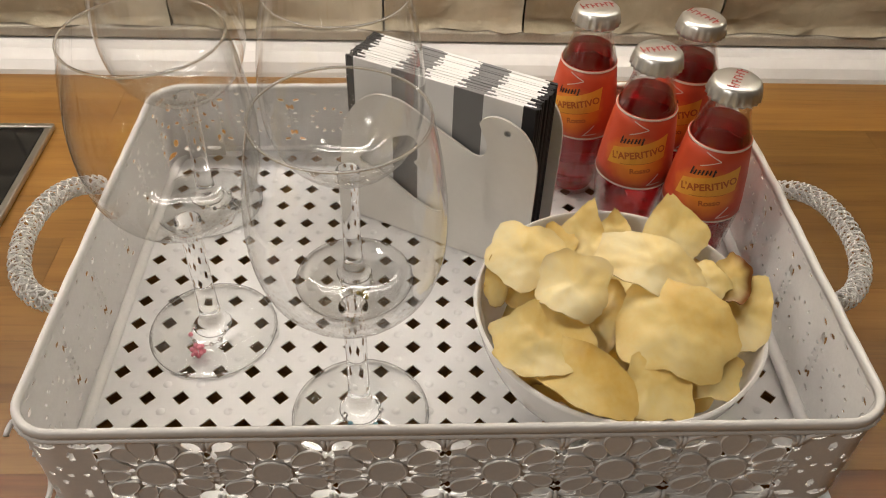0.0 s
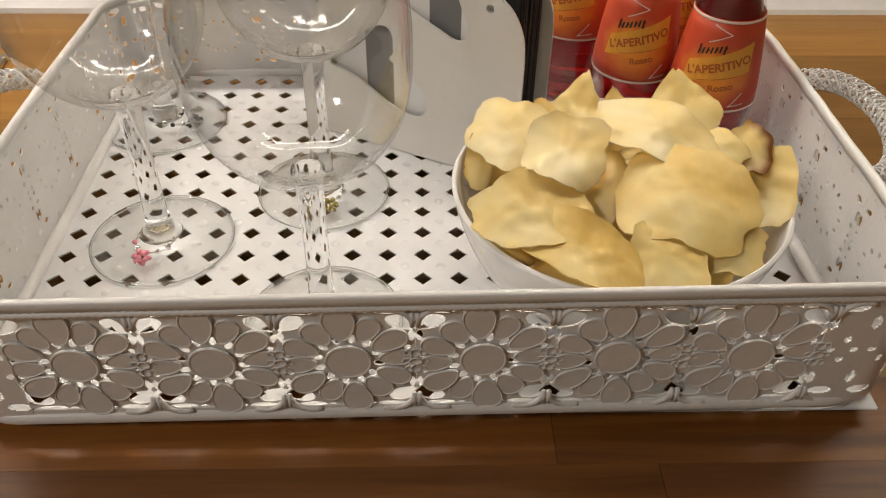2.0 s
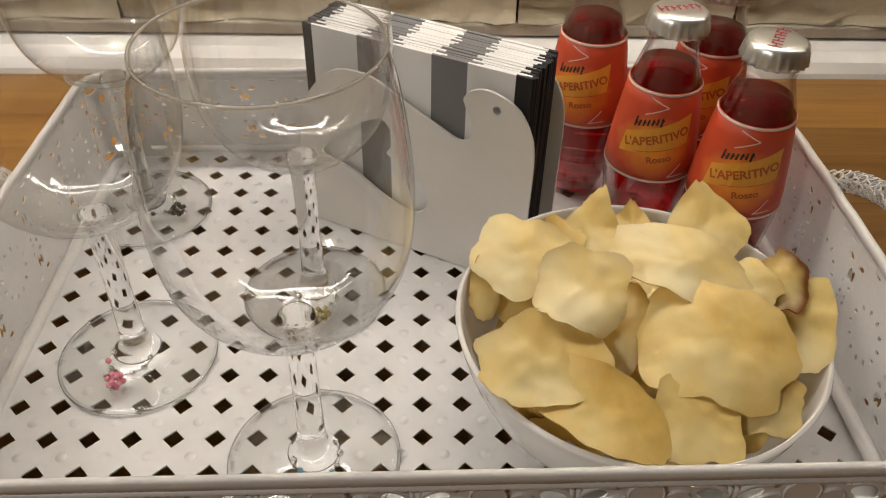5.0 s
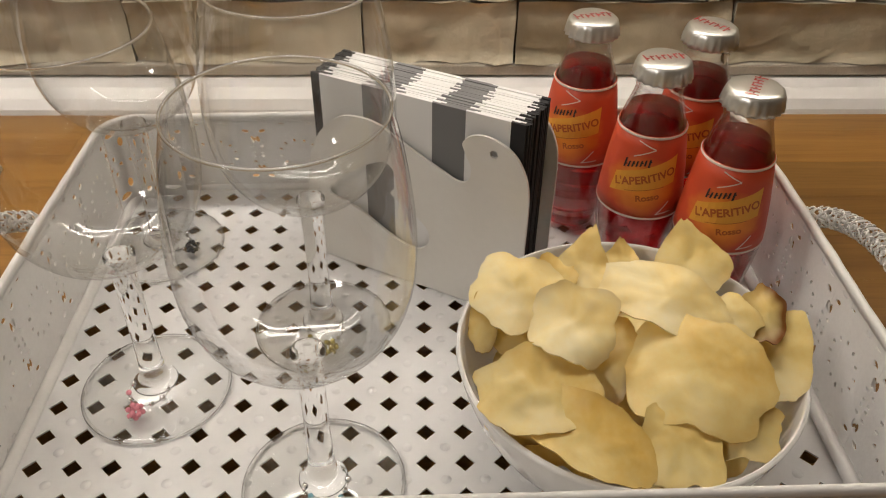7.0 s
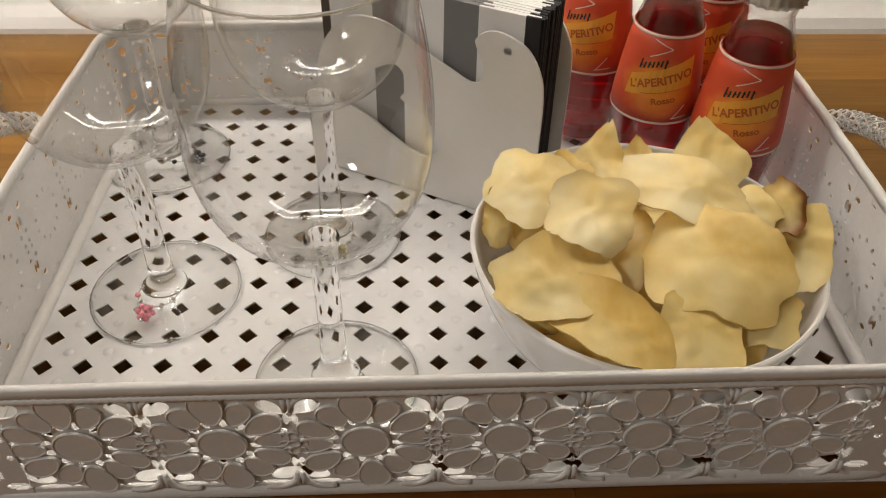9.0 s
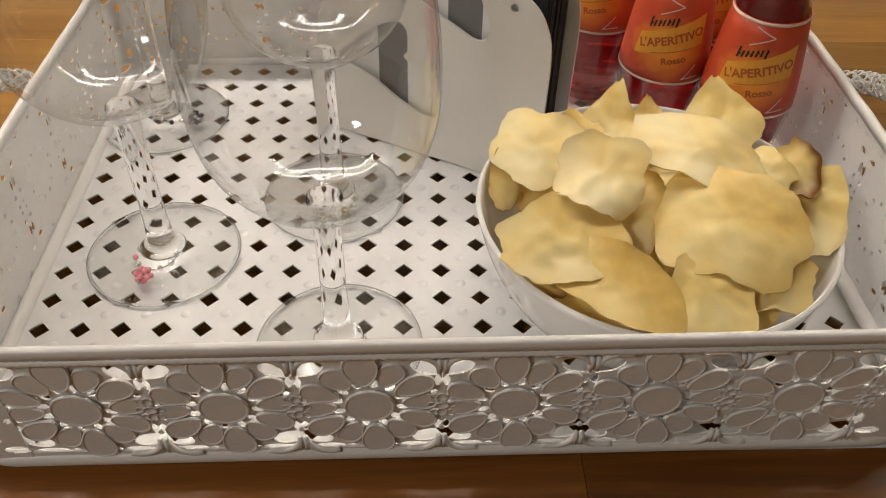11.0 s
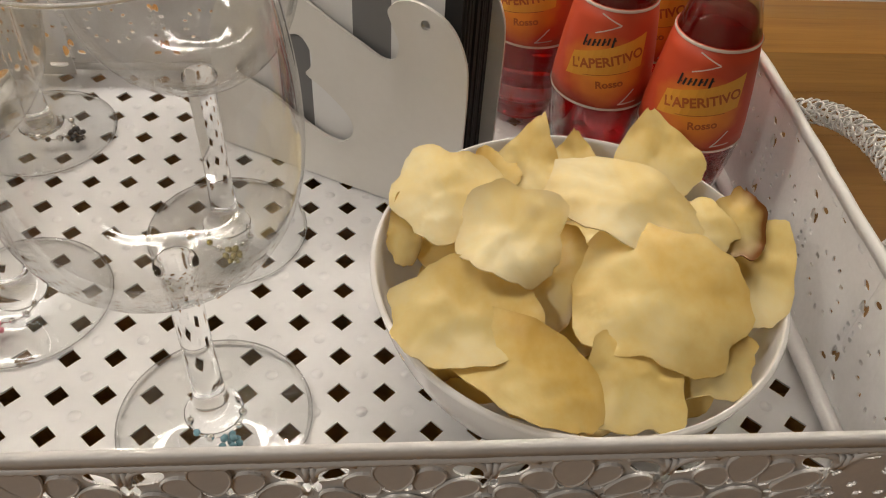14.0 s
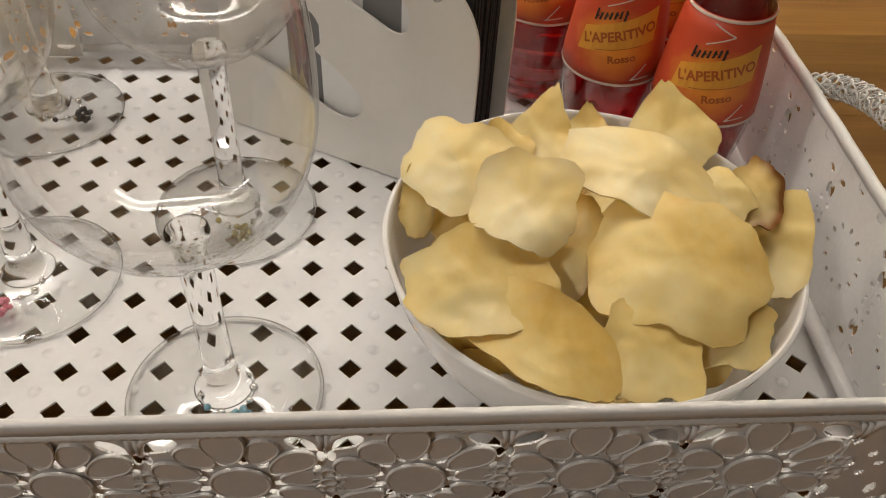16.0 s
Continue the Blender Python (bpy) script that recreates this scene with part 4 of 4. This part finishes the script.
def bottle(x, y, turn, cap_turn):
    b = thing("bottle", "small clear bottle of red drink, orange label and silver cap", "bottle",
              pose(x, y, 0.0) @ Matrix.Diagonal((1, 1, 1.055, 1)), "bottles on the tray")
    bm = bmesh.new()
    prof = smooth_profile(BOTTLE, 3)
    inner = [(max(r - 0.0013, 0.0), max(z, 0.0045)) for r, z in reversed(prof) if z > 0.006] + [(0.012, 0.0045), (0.0, 0.005)]
    spin(bm, prof + inner, 40)
    bmesh.ops.recalc_face_normals(bm, faces=bm.faces)
    part("glass_body", bm, M["bottle_glass"], b, "clear glass bottle")
    bm = bmesh.new()
    liq = [(0.0, 0.0052)] + [(r - 0.0014, max(z, 0.0052)) for r, z in prof if 0.004 < z < 0.1035] + [(radius_at(0.1040) - 0.0015, 0.1040), (0.0, 0.1036)]
    spin(bm, liq, 40)
    bmesh.ops.recalc_face_normals(bm, faces=bm.faces)
    part("drink", bm, M["liquid"], b, "clear red drink filling the bottle to the neck")
    # crown cap with a crimped skirt
    bm = bmesh.new()
    seg = 84
    rings = []
    for r, z, w in ((0.0149, 0.1205, 0.0007), (0.0147, 0.1220, 0.0005), (0.0143, 0.1255, 0.0002), (0.0135, 0.1281, 0.0), (0.0118, 0.1294, 0.0), (0.006, 0.1298, 0.0)):
        rings.append([bm.verts.new(((r + w * math.cos(21 * 2 * math.pi * k / seg)) * math.cos(2 * math.pi * k / seg),
                                    (r + w * math.cos(21 * 2 * math.pi * k / seg)) * math.sin(2 * math.pi * k / seg), z)) for k in range(seg)])
    for p, q in zip(rings, rings[1:]):
        for k in range(seg):
            n = (k + 1) % seg
            bm.faces.new((p[k], p[n], q[n], q[k]))
    bm.faces.new(rings[-1])
    bm.faces.new(rings[0][::-1])
    cap = part("cap", bm, M["cap"], b, "silver crown cap with red print")
    bm = bmesh.new()
    rng = random.Random(2)
    for k in range(7):
        xx = -0.0108 + 0.0031 * k
        box(bm, xx, xx + 0.0007, -0.0024 - (0.0014 if k == 6 else 0), 0.0024 + (0.0014 if k == 0 else 0), 0.1299, 0.13005)
        box(bm, xx + 0.0007, xx + 0.0022, 0.0014 if k % 2 else -0.0004, 0.0022 if k % 2 else 0.0004, 0.1299, 0.13005)
    pr = part("print", bm, M["cap_print"], cap, smooth=False)
    pr.rotation_euler = (0, 0, radians(cap_turn))
    # paper label and what is printed on it
    seg, z0, z1 = 48, 0.0505, 0.096
    bm = bmesh.new()
    spin(bm, [(radius_at(z0) + 0.0001, z0)] + [(radius_at(z0 + (z1 - z0) * k / 6) + 0.0004, z0 + (z1 - z0) * k / 6) for k in range(7)] + [(radius_at(z1) + 0.0001, z1)], seg)
    lab = part("label", bm, M["label"], b, "glossy orange and red paper label")
    lab.rotation_euler = (0, 0, radians(turn))
    def printed(me, mat, proud, text=""):
        wrap(me, proud)
        me.materials.clear()
        me.materials.append(mat)
        o = new("print", me)
        o.parent = lab
        return tagged(o, text) if text else o
    def quad(pts, mat, proud, text="", nx=10):
        bm2 = print_quad(pts, nx)
        me = bpy.data.meshes.new("print")
        bm2.to_mesh(me)
        bm2.free()
        return printed(me, mat, proud, text)
    for z in (z0 + 0.0002, z1 - 0.0014):
        bm = bmesh.new()
        spin(bm, [(radius_at(z) + 0.0005, z), (radius_at(z) + 0.00065, z + 0.0006), (radius_at(z + 0.0012) + 0.0005, z + 0.0012)], seg)
        part("label_edge", bm, M["line_print"], lab, "pale line round the label")
    quad([(-0.0165, 0.0585), (0.0165, 0.0668), (0.0178, 0.0815), (-0.0150, 0.0695)], M["orange_print"], 0.0006, "yellow orange slanted band")
    printed(text_mesh("L'APERITIVO", 0.0058, 0.0010, 0.0690, 17), M["brown_print"], 0.0008, "printed word")
    printed(text_mesh("Rosso", 0.0046, 0.0035, 0.0590, 12), M["brown_print"], 0.0007, "printed word")
    quad([(-0.008, 0.0612), (0.011, 0.0652), (0.011, 0.0655), (-0.008, 0.0615)], M["brown_print"], 0.0008, "thin line")
    for k, up in enumerate((0.0018, 0, 0, 0, 0, 0, -0.0012)):     # dark brush lettering above the band, as plain strokes
        xx = -0.0115 + 0.0021 * k
        zz = 0.0735 + 0.00055 * k
        quad([(xx, zz + min(up, 0)), (xx + 0.0010, zz + 0.0002 + min(up, 0)), (xx + 0.0015, zz + 0.0034 + max(up, 0)), (xx + 0.0006, zz + 0.0032 + max(up, 0))], M["black_print"], 0.0009, "dark brush stroke", 2)
        if k % 2 == 0:
            quad([(xx + 0.0006, zz + 0.0014), (xx + 0.0019, zz + 0.0018), (xx + 0.0019, zz + 0.0024), (xx + 0.0006, zz + 0.0020)], M["black_print"], 0.0009, "dark brush stroke", 2)
    for pts in ([(-0.006, 0.0885), (0.004, 0.0848), (0.0043, 0.0853), (-0.0058, 0.0891)], [(-0.007, 0.0800), (0.0043, 0.0847), (0.0041, 0.0852), (-0.0072, 0.0805)],
                [(0.0085, 0.0495), (0.0145, 0.0565), (0.0149, 0.0561), (0.0090, 0.0492)], [(0.0085, 0.0492), (0.0165, 0.0500), (0.0165, 0.0505), (0.0085, 0.0498)]):
        quad(pts, M["line_print"], 0.0007, "pale arrow line", 3)
    return b


for x, y, turn, cap_turn in BOTTLES:
    bottle(x, y, turn, cap_turn)


# ---- bowl and crisps ----
BX, BY, SQUAT = 0.0876, 0.0128, 0.938
bowl = thing("bowl", "white porcelain bowl heaped with potato crisps", "bowl", pose(BX, BY, 0.0003))
bm = bmesh.new()
out = [(0.0, 0.002), (0.030, 0.002), (0.032, 0.0), (0.036, 0.0003), (0.040, 0.004), (0.052, 0.014), (0.064, 0.030), (0.0715, 0.048), (0.0752, 0.0625)]
inn = [(0.0757, 0.0645), (0.0748, 0.0654), (0.0732, 0.0642), (0.0690, 0.048), (0.0612, 0.031), (0.050, 0.0175), (0.036, 0.0085), (0.018, 0.0062), (0.0, 0.006)]
spin(bm, [(r * 0.988, z * SQUAT) for r, z in smooth_profile(out, 4) + smooth_profile(inn, 4)], 96)
bmesh.ops.recalc_face_normals(bm, faces=bm.faces)
part("body", bm, M["porcelain"], bowl, "glazed white porcelain")

TO_CAMERA = Vector((-0.20, -0.66, 0.72)).normalized()     # roughly from the heap to the camera
CAMERA_RIGHT = Vector((0.957, -0.290, 0.0)).normalized()


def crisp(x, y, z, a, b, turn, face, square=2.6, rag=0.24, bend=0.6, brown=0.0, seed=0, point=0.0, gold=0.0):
    """One crisp: an irregular, curled, thin slice. face: 0 lies flat, 1 faces the camera. turn: degrees anticlockwise.
    """
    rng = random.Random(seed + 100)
    n = (TO_CAMERA * face + Vector((0, 0, 1)) * (1 - face)).normalized()
    ux = (CAMERA_RIGHT - n * CAMERA_RIGHT.dot(n)).normalized()
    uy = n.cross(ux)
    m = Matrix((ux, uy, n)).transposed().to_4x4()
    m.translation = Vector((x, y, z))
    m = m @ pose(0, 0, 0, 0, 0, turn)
    bm = bmesh.new()
    lay = bm.verts.layers.float.new("brown")
    dep = bm.verts.layers.float.new("gold")
    rings, seg, nr = [], 56, 11
    off = Vector((rng.uniform(0, 90), rng.uniform(0, 90), 0))
    ca, cb = rng.uniform(-1, 1), rng.uniform(0.5, 1) * rng.choice((-1, 1))
    def surf(u, v):
        q = Vector((u * 34, v * 34, 0)) + off
        rr, tt = min(1.2, math.hypot(u / a, v / b)), math.atan2(v, u)
        curl = noise.noise(Vector((math.cos(tt) * 0.8, math.sin(tt) * 0.8, 11)) + off)
        zz = 0.0055 * rr ** 3 * curl - bend * (u * u * (1 + 0.4 * ca) + v * v * 0.5 * cb) / 0.045
        return zz + 0.0023 * noise.noise(q) + 0.0013 * noise.noise(q * 2.3) + 0.0007 * noise.noise(q * 5.5)
    for side in (0, 1):
        sheet = []
        for i in range(nr + 1):
            s = i / nr
            row = []
            for k in range(seg):
                t = 2 * math.pi * k / seg
                c, d = math.cos(t), math.sin(t)
                r = (abs(c) ** square + abs(d) ** square) ** (-1 / square)
                r *= 1 + rag * noise.noise(Vector((c * 1.6, d * 1.6, 0)) + off) + 0.075 * noise.noise(Vector((c * 4, d * 4, 3)) + off) + 0.034 * noise.noise(Vector((c * 14, d * 14, 5)) + off)
                u, v = a * r * c * s, b * r * d * s
                if point:
                    u *= 1 - point * max(0.0, v / b) ** 1.2
                vert = bm.verts.new((u, v, surf(u, v) - (0.0008 if side else 0.0)))
                vert[dep] = gold
                edge = max(0.0, (s - 0.72) / 0.28) if brown < 1 else max(0.0, (s - 0.25) / 0.75) ** 1.5
                spot = noise.noise(Vector((u * 70, v * 70, 7)) + off)
                vert[lay] = min(1.0, max(0.0, brown * edge * (0.7 + 0.6 * c) + 0.10 * edge ** 3 + max(0.0, spot - 0.5) * 0.5 + (1.0 if noise.noise(Vector((u * 260, v * 260, 2)) + off) > 0.80 and edge > 0.6 else 0)))
                row.append(vert)
                if i == 0:
                    break
            sheet.append(row)
        rings.append(sheet)
    for side, sheet in enumerate(rings):
        for p, q in zip(sheet, sheet[1:]):
            for k in range(seg):
                w = (k + 1) % seg
                f = (p[0], q[k], q[w]) if len(p) == 1 else (p[k], q[k], q[w], p[w])
                bm.faces.new(f if side == 0 else f[::-1])
    for k in range(seg):
        w = (k + 1) % seg
        f = bm.faces.new((rings[0][-1][k], rings[1][-1][k], rings[1][-1][w], rings[0][-1][w]))
        for e in f.edges:
            e.smooth = False
    o = new("crisp", mesh_of("crisp", bm, M["chip"]))
    o.matrix_basis = m
    return tagged(o, "thin fried potato crisp with a wavy browned edge" if brown else "thin pale yellow fried potato crisp", "crisp", "crisps in the bowl")


# the heap as laid out from the camera, back and bottom up: place, half length and width, turn, facing, shape
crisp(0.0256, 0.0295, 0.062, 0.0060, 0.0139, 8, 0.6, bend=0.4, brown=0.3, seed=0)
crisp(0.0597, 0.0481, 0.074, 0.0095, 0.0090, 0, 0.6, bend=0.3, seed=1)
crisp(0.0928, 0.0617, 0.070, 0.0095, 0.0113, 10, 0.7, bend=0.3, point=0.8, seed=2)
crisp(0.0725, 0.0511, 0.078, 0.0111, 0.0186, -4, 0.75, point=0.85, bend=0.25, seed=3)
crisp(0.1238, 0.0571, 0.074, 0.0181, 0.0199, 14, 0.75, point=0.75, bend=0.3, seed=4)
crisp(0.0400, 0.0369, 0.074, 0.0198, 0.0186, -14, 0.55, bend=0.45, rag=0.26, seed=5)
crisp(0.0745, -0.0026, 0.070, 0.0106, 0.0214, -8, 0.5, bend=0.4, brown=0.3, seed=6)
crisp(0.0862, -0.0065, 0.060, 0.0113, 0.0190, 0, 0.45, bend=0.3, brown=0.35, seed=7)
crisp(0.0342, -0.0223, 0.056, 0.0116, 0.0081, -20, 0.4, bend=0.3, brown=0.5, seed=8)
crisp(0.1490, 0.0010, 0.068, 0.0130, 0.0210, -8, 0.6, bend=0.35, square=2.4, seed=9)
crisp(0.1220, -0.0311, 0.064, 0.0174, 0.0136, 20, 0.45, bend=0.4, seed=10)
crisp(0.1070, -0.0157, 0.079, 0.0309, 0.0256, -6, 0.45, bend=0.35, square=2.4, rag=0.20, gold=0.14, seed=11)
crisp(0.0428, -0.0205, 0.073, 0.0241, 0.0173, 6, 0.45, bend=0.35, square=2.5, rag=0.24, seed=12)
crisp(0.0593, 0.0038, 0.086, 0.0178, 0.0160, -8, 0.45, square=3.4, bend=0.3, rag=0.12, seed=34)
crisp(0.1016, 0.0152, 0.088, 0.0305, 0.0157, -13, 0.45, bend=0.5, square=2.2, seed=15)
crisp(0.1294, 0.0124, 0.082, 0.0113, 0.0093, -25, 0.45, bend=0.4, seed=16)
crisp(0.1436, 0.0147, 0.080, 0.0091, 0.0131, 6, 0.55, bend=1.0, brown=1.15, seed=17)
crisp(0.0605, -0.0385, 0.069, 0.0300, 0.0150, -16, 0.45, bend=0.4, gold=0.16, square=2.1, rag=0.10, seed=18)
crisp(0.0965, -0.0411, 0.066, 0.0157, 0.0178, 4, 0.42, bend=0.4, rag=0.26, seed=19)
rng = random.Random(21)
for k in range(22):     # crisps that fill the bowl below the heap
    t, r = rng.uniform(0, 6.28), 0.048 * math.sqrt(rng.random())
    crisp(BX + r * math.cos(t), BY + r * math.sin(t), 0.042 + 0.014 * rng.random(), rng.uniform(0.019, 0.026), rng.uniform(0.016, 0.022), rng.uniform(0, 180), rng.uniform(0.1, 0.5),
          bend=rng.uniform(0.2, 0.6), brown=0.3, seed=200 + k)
